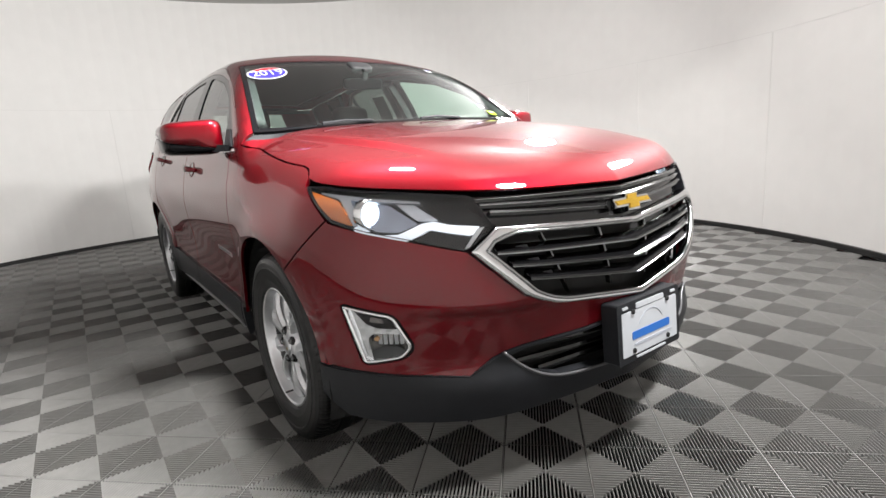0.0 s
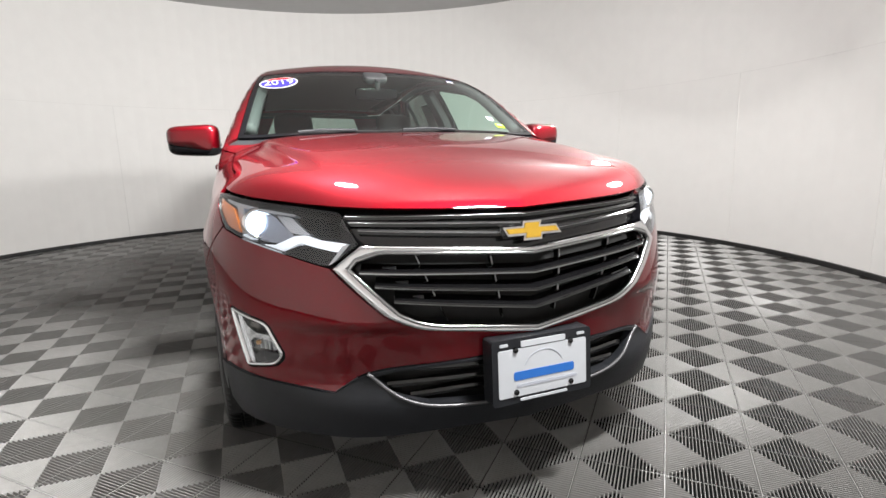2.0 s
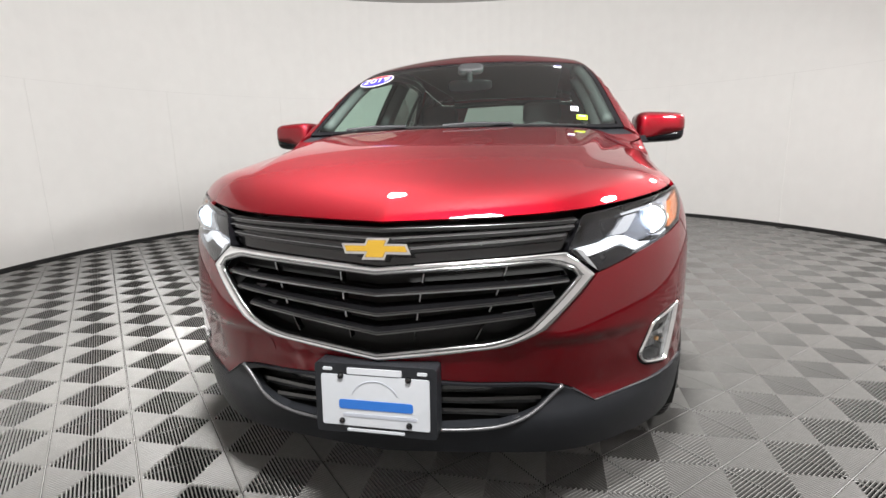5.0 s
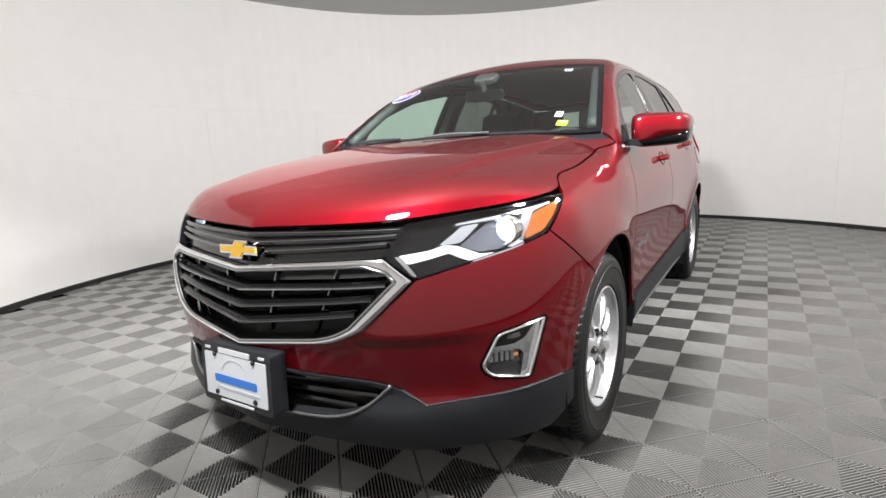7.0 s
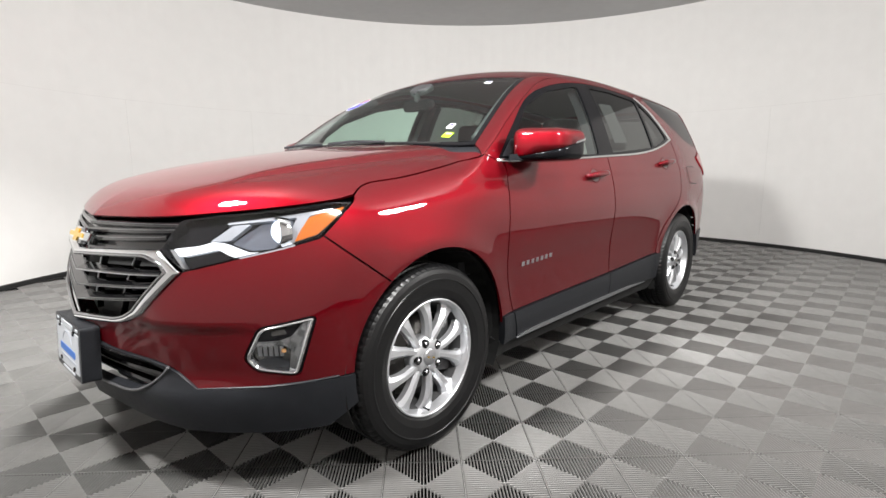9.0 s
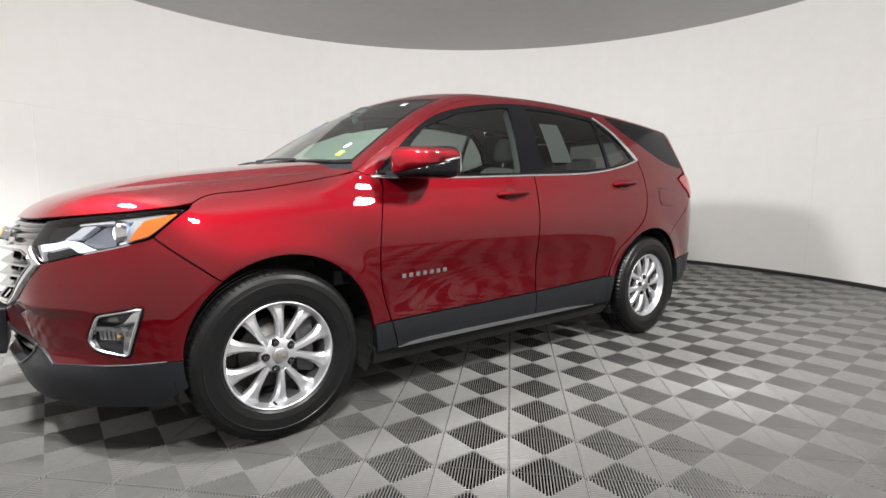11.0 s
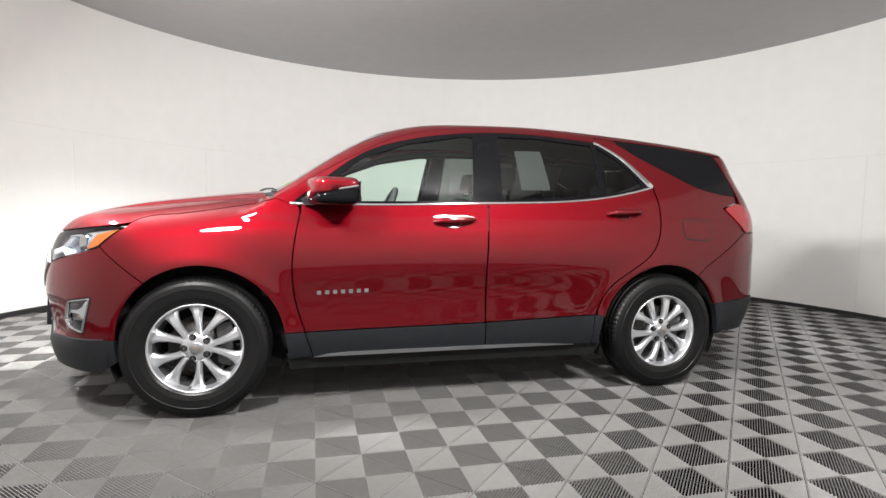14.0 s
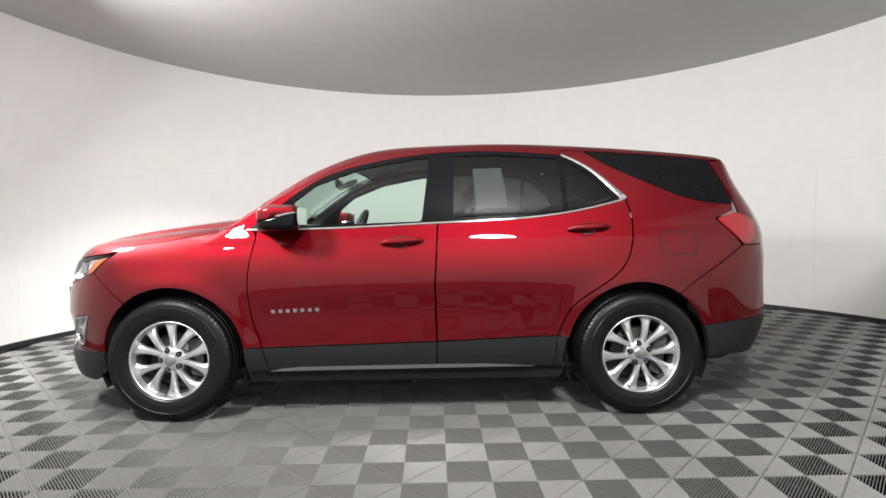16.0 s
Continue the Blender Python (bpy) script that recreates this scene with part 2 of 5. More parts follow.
def body(x, y, z):
    """Below zero inside the car, above zero outside."""
    y = np.abs(y)
    side = y - (PLAN(x) + SECTION(z))
    # flares over the wheels and a shoulder that rises to the tail
    for wx in (0.02, 2.70):
        r = np.hypot(x - wx, z - 0.365)
        side = side - 0.016 * np.exp(-(((r - 0.41) / 0.075) ** 2)) * (z > 0.2)
    # the wing leans inwards above the wheel
    side = side + 0.10 * (np.sqrt((z - 0.80) ** 2 + 0.0009) + z - 0.80) * np.clip((0.40 - x) / 0.6, 0, 1) ** 2 * (3 - 2 * np.clip((0.40 - x) / 0.6, 0, 1)) * np.clip((1.3 - z) / 0.1, 0, 1)
    ridge = 0.955 + 0.045 * x / 2.7
    side = side - 0.004 * np.exp(-(((z - ridge) / 0.05) ** 2)) + 0.008 * np.exp(-(((z - 0.60 - 0.03 * x) / 0.10) ** 2)) * np.exp(-(((x - 1.35) / 0.75) ** 4))
    ease = lambda v: np.clip(v, 0, 1) ** 2 * (3 - 2 * np.clip(v, 0, 1))
    # the bumper falls back below a crease at the height of the fog lamps
    scoop = (0.009 * ease((0.594 - z) / 0.022) + 0.11 * np.clip(0.594 - z, 0, 0.2)) * ease((y - 0.20) / 0.22) * ease((0.82 - y) / 0.20) * ease((z - 0.34) / 0.10)
    front = (NOSE(z) + BOW(y) + scoop - x) * 0.92
    rear = (x - TAIL(z) + TAIL_BOW(y)) * 0.92
    # the bonnet's raised middle, which ends in a point on each side
    fold = 0.626 + 0.172 * x
    rise = (0.017 / (1 + np.exp(np.clip((y - fold) / 0.009, -60, 60))) - 0.010) * ease((x + 0.67) / 0.42) * np.clip((0.5 - x) / 0.1, 0, 1)
    top = z - (HOOD(x) + CROWN(y)) - rise
    low = smax(smax(smax(side, front, 0.10), rear, 0.12), top * 0.97, 0.10)
    glass = (0.275 + 0.045 * (y / 0.55) ** 2 + (z - 1.15) / 0.66 - 0.05 * (z - 1.15) * (1.6 - z) - x) * 0.57
    roof = z - (ROOF(x) - 0.048 * (y / 0.55) ** 2)
    high = smax(smax(smax(side, glass, 0.05), rear, 0.10), roof, 0.07)
    high = smax(high, 1.02 - z, 0.05)
    return -smax(-low, -high, 0.035)


FRONT_PIVOT, REAR_PIVOT, FRONT_R, REAR_R = 0.35, 2.9, 0.9, 0.85
S_NOSE, S_TAIL = FRONT_PIVOT - FRONT_R * math.pi / 2, REAR_PIVOT + REAR_R * math.pi / 2


def root(ox, oy, oz, dx, dy, dz, reach):
    """How far along each ray the body's skin lies."""
    lo, hi = np.zeros_like(ox), np.full_like(ox, reach)
    for _ in range(26):
        mid = (lo + hi) / 2
        out = body(ox + mid * dx, oy + mid * dy, oz + mid * dz) > 0
        lo, hi = np.where(out, lo, mid), np.where(out, mid, hi)
    return (lo + hi) / 2


def belt(s, z, side=-1):
    """The skin at a station s round the car's plan and a height z."""
    s, z = np.asarray(s, float), np.asarray(z, float)
    s, z = np.broadcast_arrays(s, z)
    a = np.where(s < FRONT_PIVOT, (FRONT_PIVOT - s) / FRONT_R, np.where(s > REAR_PIVOT, (s - REAR_PIVOT) / REAR_R, 0))
    dx = np.where(s < FRONT_PIVOT, -np.sin(a), np.sin(a))
    dy = np.cos(a)
    ox = np.clip(s, FRONT_PIVOT, REAR_PIVOT)
    d = root(ox, 0 * ox, z + 0.0, dx, dy, 0 * dx, 1.7)
    return np.stack([ox + d * dx, side * d * dy, z], -1)


def crest(x, y):
    """The skin seen from above."""
    x, y = np.broadcast_arrays(np.asarray(x, float), np.asarray(y, float))
    d = root(x + 0.0, y + 0.0, 0 * x + 0.5, 0 * x, 0 * x, 0 * x + 1, 1.6)
    return np.stack([x, y, 0.5 + d], -1)


def slope(p):
    """Outward normals at points of the skin."""
    e = 1.5e-3
    x, y, z = np.moveaxis(np.asarray(p, float), -1, 0)
    g = np.stack([body(x + e, y, z) - body(x - e, y, z), body(x, y + e, z) - body(x, y - e, z), body(x, y, z + e) - body(x, y, z - e)], -1)
    return g / (np.linalg.norm(g, axis=-1, keepdims=True) + 1e-12)


def station(x, y):
    """The station s that belongs to a place in plan."""
    y = np.abs(y)
    return np.where(x < FRONT_PIVOT, FRONT_PIVOT - FRONT_R * np.arctan2(FRONT_PIVOT - x, y), np.where(x > REAR_PIVOT, REAR_PIVOT + REAR_R * np.arctan2(x - REAR_PIVOT, y), x))


def flank(x, z):
    """Station and height of a point of the side given by x and z."""
    x, z = np.broadcast_arrays(np.asarray(x, float), np.asarray(z, float))
    y = root(x + 0.0, 0 * x, z + 0.0, 0 * x, 0 * x + 1, 0 * x, 1.4)
    return np.stack([station(x, y), z], -1)


def face(y, z):
    """Station and height of a point of the nose given by y and z."""
    y, z = np.broadcast_arrays(np.asarray(y, float), np.asarray(z, float))
    d = root(0 * y + 0.3, y + 0.0, z + 0.0, 0 * y - 1, 0 * y, 0 * y, 1.6)
    return np.stack([station(0.3 - d, y), z], -1)

# ---- panels laid on the skin ----
from mathutils.geometry import delaunay_2d_cdt


def inside(poly, pts):
    """Which points lie in the outline."""
    x, y = pts[:, 0], pts[:, 1]
    hit = np.zeros(len(pts), bool)
    for (ax, ay), (bx, by) in zip(poly, np.roll(poly, -1, 0)):
        if ay != by:
            hit ^= ((ay > y) != (by > y)) & (x < (bx - ax) * (y - ay) / (by - ay) + ax)
    return hit


def dense(poly, h, closed=True):
    """The outline with extra points, none further than h apart."""
    poly = np.asarray(poly, float)
    nxt = np.roll(poly, -1, 0) if closed else poly[1:]
    out = []
    for a, b in zip(poly, nxt):
        n = max(1, int(math.ceil(np.linalg.norm(b - a) / h)))
        out += [a + (b - a) * i / n for i in range(n)]
    if not closed:
        out.append(poly[-1])
    return np.array(out)


def rounded(poly, r, n=4):
    """The outline with its corners rounded."""
    poly = np.asarray(poly, float)
    out = []
    for a, b, c in zip(np.roll(poly, 1, 0), poly, np.roll(poly, -1, 0)):
        la, lc = np.linalg.norm(a - b), np.linalg.norm(c - b)
        ra, rc = min(r, la * 0.45), min(r, lc * 0.45)
        p, q = b + (a - b) / la * ra, b + (c - b) / lc * rc
        out += [(1 - t) ** 2 * p + 2 * t * (1 - t) * b + t * t * q for t in np.linspace(0, 1, n + 1)]
    return np.array(out)


def smooth_line(pts, n=8):
    """A smooth open line through the points."""
    p = np.asarray(pts, float)
    d = np.r_[0, np.cumsum(np.linalg.norm(np.diff(p, axis=0), axis=1))]
    t = np.linspace(0, d[-1], n * (len(p) - 1) + 1)
    return np.stack([curve(*zip(d, p[:, k]))(t) for k in range(p.shape[1])], -1)


def inset(poly, d):
    """The outline drawn in by d."""
    e = np.roll(poly, -1, 0) - poly
    e = e / (np.linalg.norm(e, axis=1, keepdims=True) + 1e-12)
    area = np.sum(poly[:, 0] * np.roll(poly[:, 1], -1) - np.roll(poly[:, 0], -1) * poly[:, 1])
    n = np.stack([-e[:, 1], e[:, 0]], 1) * np.sign(area)
    m = n + np.roll(n, 1, 0)
    m = m / np.maximum((m * m).sum(1, keepdims=True), 0.6) * 2
    return poly + d * m


def lay(outline, place, h=0.03, gap=0.0, holes=(), lift=0.0, thick=0.012, wall=True, puff=0.0, puff_w=0.012):
    """Points, normals and faces of a panel over an outline in a flat domain, carried onto the skin by place()."""
    rim = dense(outline, h)
    rim = inset(rim, gap) if gap else rim
    rings = [rim] + [inset(dense(k, h), -gap) if gap else dense(k, h) for k in holes]
    lo, hi = rim.min(0), rim.max(0)
    gx, gy = np.meshgrid(np.arange(lo[0] + h / 2, hi[0], h), np.arange(lo[1] + h / 2, hi[1], h * 0.87))
    gx[1::2] += h / 2
    grid = np.stack([gx.ravel(), gy.ravel()], 1)
    keep = inside(rim, grid)
    for k in rings[1:]:
        keep &= ~inside(k, grid)
    grid = grid[keep]
    every = np.concatenate(rings)
    near = np.array([np.min(((every - g) ** 2).sum(1)) for g in grid]) if len(grid) else np.zeros(0)
    grid = grid[near > (0.45 * h) ** 2] if len(grid) else grid
    verts, edges, n0 = [], [], 0
    for k in rings:
        edges += [(n0 + i, n0 + (i + 1) % len(k)) for i in range(len(k))]
        n0 += len(k)
    pts = [Vector(p) for p in np.concatenate([every, grid])] if len(grid) else [Vector(p) for p in every]
    v2, _, tris, *_ = delaunay_2d_cdt(pts, edges, [], 0, 1e-6)
    v2 = np.array([tuple(v) for v in v2])
    tris = np.array([t for t in tris if len(t) == 3])
    mid = v2[tris].mean(1)
    keep = inside(rim, mid)
    for k in rings[1:]:
        keep &= ~inside(k, mid)
    tris = tris[keep]
    p3 = place(v2[:, 0], v2[:, 1])
    nm = slope(p3)
    p3 = p3 + lift * nm
    if puff:
        segs = [(u, v) for k in rings for u, v in zip(k, np.roll(k, -1, 0))]
        away = np.full(len(v2), 9.0)
        for u, v in segs:
            e = v - u
            t = np.clip(((v2 - u) @ e) / (e @ e + 1e-12), 0, 1)
            away = np.minimum(away, np.linalg.norm(v2 - u - t[:, None] * e, axis=1))
        p3 = p3 + (puff * np.sqrt(1 - (1 - np.clip(away / puff_w, 0, 1)) ** 2))[:, None] * nm
    a, b, c = (p3[tris[:, i]] for i in range(3))
    flip = (np.cross(b - a, c - a) * nm[tris[:, 0]]).sum(1) < 0
    tris[flip] = tris[flip][:, ::-1]
    if puff:
        a, b, c = (p3[tris[:, i]] for i in range(3))
        fn, vn = np.cross(b - a, c - a), np.zeros_like(p3)
        for i in range(3):
            np.add.at(vn, tris[:, i], fn)
        flat, nm = nm, vn / (np.linalg.norm(vn, axis=1, keepdims=True) + 1e-12)
    else:
        flat = nm
    faces = [tuple(t) for t in tris.tolist()]
    if wall:
        once = {}
        for t in faces:
            for i in range(3):
                e = (t[i], t[(i + 1) % 3])
                if (e[1], e[0]) in once:
                    del once[(e[1], e[0])]
                else:
                    once[e] = True
        n = len(p3)
        more, norm, at = [], [], {}
        for i, j in once:
            out = np.cross(p3[j] - p3[i], flat[i])
            out = out / (np.linalg.norm(out) + 1e-12)
            ids = []
            for k in (i, j):
                for deep in (0, thick):
                    ids.append(n + len(more))
                    more.append(p3[k] - deep * flat[k])
                    norm.append(out)
            faces.append((ids[2], ids[0], ids[1], ids[3]))
        p3, nm = np.concatenate([p3, np.array(more)]), np.concatenate([nm, np.array(norm)])
    return p3, nm, faces


def skin_mesh(name, data, mat, mirror=False):
    p, n, f = data
    if mirror:
        p, n = p * (1, -1, 1), n * (1, -1, 1)
        f = [t[::-1] for t in f]
    me = bpy.data.meshes.new(name)
    me.from_pydata(p.tolist(), [], f)
    me.materials.append(mat)
    me.shade_smooth()
    me.normals_split_custom_set_from_vertices(n.tolist())
    return me


def skin(name, data, mat, parent, label="", mirror=False):
    ob = new(name, skin_mesh(name, data, mat, mirror))
    ob.parent = parent
    return tagged(ob, label)


def both(name, data, mat, parents, label=""):
    """A panel on the car's left and the same on its right."""
    return [skin(name, data, mat, parents[0], label), skin(name, data, mat, parents[1], label, mirror=True)]


def nose(w, z):
    """The skin at a signed way w from the nose's middle line (left is below zero)."""
    w = np.asarray(w, float)
    p = belt(S_NOSE + np.abs(w), z)
    p[..., 1] *= np.where(w > 0, -1, 1)
    return p


def stern(w, z):
    w = np.asarray(w, float)
    p = belt(S_TAIL - np.abs(w), z)
    p[..., 1] *= np.where(w > 0, -1, 1)
    return p


def mirrored(half):
    """A closed outline from its half, given from the middle line outwards and back to it."""
    half = np.asarray(half, float)
    return np.concatenate([half, (half * (-1, 1))[::-1][(1 if abs(half[-1][0]) < 1e-6 else 0) : (-1 if abs(half[0][0]) < 1e-6 else None)]])


def fl(*pts):
    """Stations and heights for points (x, z) of the flank."""
    p = np.array(pts, float)
    return flank(p[:, 0], p[:, 1])


def sweep(points, normals, profile, closed=False):
    """A bar along a line: profile points (across, out) carried along it."""
    p, nm = np.asarray(points, float), np.asarray(normals, float)
    n = len(p)
    tan = (np.roll(p, -1, 0) - np.roll(p, 1, 0)) if closed else np.gradient(p, axis=0)
    tan /= np.linalg.norm(tan, axis=1, keepdims=True) + 1e-12
    across = np.cross(nm, tan)
    across /= np.linalg.norm(across, axis=1, keepdims=True) + 1e-12
    out = np.cross(tan, across)
    bm = bmesh.new()
    rows = []
    for i in range(n):
        prof = profile(i / (n - 1)) if callable(profile) else profile
        rows.append([bm.verts.new(p[i] + a * across[i] + o * out[i]) for a, o in prof])
    k = len(rows[0])
    for i in range(n if closed else n - 1):
        a, b = rows[i], rows[(i + 1) % n]
        for j in range(k):
            bm.faces.new((a[j], a[(j + 1) % k], b[(j + 1) % k], b[j]))
    if not closed:
        bm.faces.new(rows[0][::-1])
        bm.faces.new(rows[-1])
    bmesh.ops.recalc_face_normals(bm, faces=bm.faces)
    return bm


def dome(w, h, n=6):
    """A low rounded bar's profile, w wide and h high."""
    return [(w / 2 * math.cos(math.pi * i / n), h * math.sin(math.pi * i / n)) for i in range(n + 1)] + [(-w / 2, -h), (w / 2, -h)]


def loft_ring(outer, inner, place, lift, puff, steps=7, h=0.008):
    """A rounded band between two closed outlines of a flat domain, carried onto the skin."""
    out, fine = dense(outer, h), dense(inner, h / 5)
    way = np.r_[0, np.cumsum(np.linalg.norm(np.diff(np.r_[fine, fine[:1]], axis=0), axis=1))]
    at = np.array([way[np.argmin(((fine - o) ** 2).sum(1))] for o in out])
    at = np.unwrap(at * 2 * math.pi / way[-1])
    for _ in range(6):
        at = at + 0.25 * (np.r_[at[-1] - 2 * math.pi * np.sign(at[-1] - at[0]), at[:-1]] + np.r_[at[1:], at[0] + 2 * math.pi * np.sign(at[-1] - at[0])] - 2 * at)
    pos = np.mod(at, 2 * math.pi) * way[-1] / (2 * math.pi)
    ends = np.r_[fine, fine[:1]]
    inn = np.stack([np.interp(pos, way, ends[:, k]) for k in (0, 1)], -1)
    rows = []
    for j in range(-2, steps + 3):
        t = min(1, max(0, j / steps))
        flat = out + (inn - out) * t
        p3 = place(flat[:, 0], flat[:, 1])
        high = lift + puff * math.sin(math.pi * t) ** 0.6 - (0.02 if j < -1 or j > steps + 1 else 0)
        rows.append(p3 + high * slope(p3))
    bm = bmesh.new()
    grid = [[bm.verts.new(q) for q in r] for r in rows]
    n = len(out)
    for a, b in zip(grid, grid[1:]):
        for i in range(n):
            bm.faces.new((a[i], a[(i + 1) % n], b[(i + 1) % n], b[i]))
    bmesh.ops.remove_doubles(bm, verts=bm.verts, dist=1e-6)
    bmesh.ops.recalc_face_normals(bm, faces=bm.faces)
    return bm


# ---- car materials ----
def paint_material():
    """Deep red pearl: fine flakes under a clear coat."""
    m = material("red_pearl_paint", (0.30, 0.002, 0.008), 0.53, metal=0.86, coat=1.0, specular=0.0)
    nt = m.node_tree
    b = nt.nodes["Principled BSDF"]
    b.inputs["Coat Roughness"].default_value = 0.012
    co = nt.nodes.new("ShaderNodeTexCoord")
    flake, tone, ramp = nt.nodes.new("ShaderNodeTexVoronoi"), nt.nodes.new("ShaderNodeTexNoise"), nt.nodes.new("ShaderNodeMix")
    flake.inputs["Scale"].default_value = 1400
    tone.inputs["Scale"].default_value = 2.5
    ramp.data_type = "RGBA"
    ramp.inputs[6].default_value, ramp.inputs[7].default_value = (0.110, 0.0013, 0.0045, 1), (0.192, 0.0023, 0.0085, 1)
    add = nt.nodes.new("ShaderNodeMath")
    add.operation = "MULTIPLY_ADD"
    add.inputs[1].default_value, add.inputs[2].default_value = 0.5, 0.15
    sep = nt.nodes.new("ShaderNodeSeparateColor")
    nt.links.new(co.outputs["Object"], flake.inputs["Vector"])
    nt.links.new(co.outputs["Object"], tone.inputs["Vector"])
    nt.links.new(flake.outputs["Color"], sep.inputs[0])
    nt.links.new(sep.outputs[0], add.inputs[0])
    nt.links.new(add.outputs[0], ramp.inputs[0])
    nt.links.new(ramp.outputs[2], b.inputs["Base Color"])
    peel, bump = nt.nodes.new("ShaderNodeTexNoise"), nt.nodes.new("ShaderNodeBump")
    peel.inputs["Scale"].default_value = 90
    bump.inputs["Strength"].default_value, bump.inputs["Distance"].default_value = 0.015, 0.001
    nt.links.new(co.outputs["Object"], peel.inputs["Vector"])
    nt.links.new(peel.outputs["Fac"], bump.inputs["Height"])
    nt.links.new(bump.outputs[0], b.inputs["Coat Normal"])
    return m


def glass_material(name, tint, rough=0.0):
    """Thin see-through pane: a clear tint with a mirror-like gloss on top."""
    m = bpy.data.materials.new(name)
    m.use_nodes = True
    nt = m.node_tree
    nt.nodes.remove(nt.nodes["Principled BSDF"])
    out = nt.nodes["Material Output"]
    clear, gloss, mix, fres = (nt.nodes.new("ShaderNode" + k) for k in ("BsdfTransparent", "BsdfGlossy", "MixShader", "LayerWeight"))
    clear.inputs["Color"].default_value = (*tint, 1)
    gloss.inputs["Roughness"].default_value = rough
    fres.inputs["Blend"].default_value = 0.5
    fall, lift_ = nt.nodes.new("ShaderNodeMath"), nt.nodes.new("ShaderNodeMath")
    fall.operation, lift_.operation = "POWER", "MULTIPLY_ADD"
    fall.inputs[1].default_value, lift_.inputs[1].default_value, lift_.inputs[2].default_value = 4.0, 0.93, 0.055
    nt.links.new(fres.outputs["Facing"], fall.inputs[0])
    nt.links.new(fall.outputs[0], lift_.inputs[0])
    nt.links.new(lift_.outputs[0], mix.inputs[0])
    nt.links.new(clear.outputs[0], mix.inputs[1])
    nt.links.new(gloss.outputs[0], mix.inputs[2])
    nt.links.new(mix.outputs[0], out.inputs["Surface"])
    return m


PAINT = paint_material()
PLASTIC = material("black_grained_plastic", (0.011, 0.012, 0.0145), 0.42, grain=0.25, grain_scale=200, bump=0.2, bump_scale=900, specular=0.3)
GLOSS = material("gloss_black", (0.005, 0.005, 0.006), 0.12, grain=0.2, specular=0.15)
DARK = material("dark_inside", (0.008, 0.008, 0.008), 0.8, grain=0.3)
CHROME = material("chrome", (0.78, 0.79, 0.80), 0.07, metal=1.0, grain=0.04)
SATIN = material("satin_silver", (0.50, 0.51, 0.53), 0.28, metal=0.9, grain=0.05)
ALLOY = material("machined_alloy", (0.64, 0.65, 0.67), 0.32, metal=0.78, grain=0.05, grain_scale=60, bump=0.05)
RUBBER = material("tyre_rubber", (0.0042, 0.0042, 0.0045), 0.36, grain=0.3, grain_scale=50, bump=0.08, bump_scale=500, specular=0.4)
GOLD = material("gold_badge", (0.72, 0.45, 0.06), 0.22, metal=0.85, grain=0.08)
WINDOW = glass_material("window_glass", (0.86, 0.98, 0.92))
PRIVACY = glass_material("privacy_glass", (0.20, 0.21, 0.205))
REAR_PANE = glass_material("rear_pane_glass", (0.42, 0.45, 0.435))
SCREEN = glass_material("windscreen_glass", (0.66, 0.85, 0.76))
LENS_CLEAR = glass_material("lamp_lens", (0.95, 0.96, 0.97))
AMBER = material("amber_lens", (0.34, 0.085, 0.008), 0.15, coat=1, grain=0.2)
RED_LENS = material("red_lens", (0.26, 0.004, 0.010), 0.08, coat=1, grain=0.1)
LED = material("white_led", (0.5, 0.52, 0.56), 0.3, emit=(0.86, 0.93, 1.0), emit_strength=0.55)
BULB = material("lamp_bulb", (0.9, 0.95, 1.0), 0.2, emit=(0.72, 0.85, 1.0), emit_strength=2.2)
LAMP_GREY = material("lamp_housing", (0.030, 0.032, 0.036), 0.22, metal=0.4, grain=0.2)
BULB_GLASS = material("unlit_bulb", (0.55, 0.30, 0.12), 0.2, coat=1, grain=0.1)
FOG_REFLECTOR = material("fog_reflector", (0.20, 0.19, 0.18), 0.25, metal=0.8, grain=0.3)
LAMP_BRIGHT = material("lamp_reflector", (0.32, 0.35, 0.42), 0.22, metal=0.9, grain=0.1)
# chrome lit by the lamp beside it; that light is put in as weak emission
GLOW_REFLECTOR = material("lit_reflector", (0.40, 0.42, 0.46), 0.25, metal=0.6, emit=(0.86, 0.93, 1.0), emit_strength=0.03)

# ---- the car ----
car = tagged(new("car"), "red pearl compact crossover with chrome grille and lit headlights", "car")
L, R = -1, 1

# lines on the flank, as x and z
TOP_LINE = smooth_line([(0.36, 1.118), (0.44, 1.165), (0.6, 1.268), (0.8, 1.385), (1.08, 1.516), (1.43, 1.579), (1.91, 1.600), (2.33, 1.575), (2.7, 1.55), (3.05, 1.522), (3.22, 1.503)], 6)
BELT_LINE = smooth_line([(0.45, 1.100), (0.98, 1.107), (1.55, 1.131), (2.29, 1.182), (2.54, 1.232), (2.655, 1.262)], 8)
DLO_TOP = smooth_line([(0.47, 1.112), (0.6, 1.222), (0.7, 1.300), (0.82, 1.385), (1.09, 1.487), (1.43, 1.550), (1.92, 1.570), (2.31, 1.543)], 6)
DLO_REAR = smooth_line([(2.31, 1.543), (2.46, 1.456), (2.57, 1.352), (2.655, 1.262)], 4)
CLAD_TOP = [(0.53, 0.424), (1.535, 0.446), (2.23, 0.474)]


def cut_line(line, x0, x1):
    """The stretch of a line between two x."""
    line = np.asarray(line)
    y = lambda x: np.interp(x, line[:, 0], line[:, 1])
    mid = line[(line[:, 0] > x0) & (line[:, 0] < x1)]
    return [(x0, float(y(x0)))] + [tuple(p) for p in mid] + [(x1, float(y(x1)))]


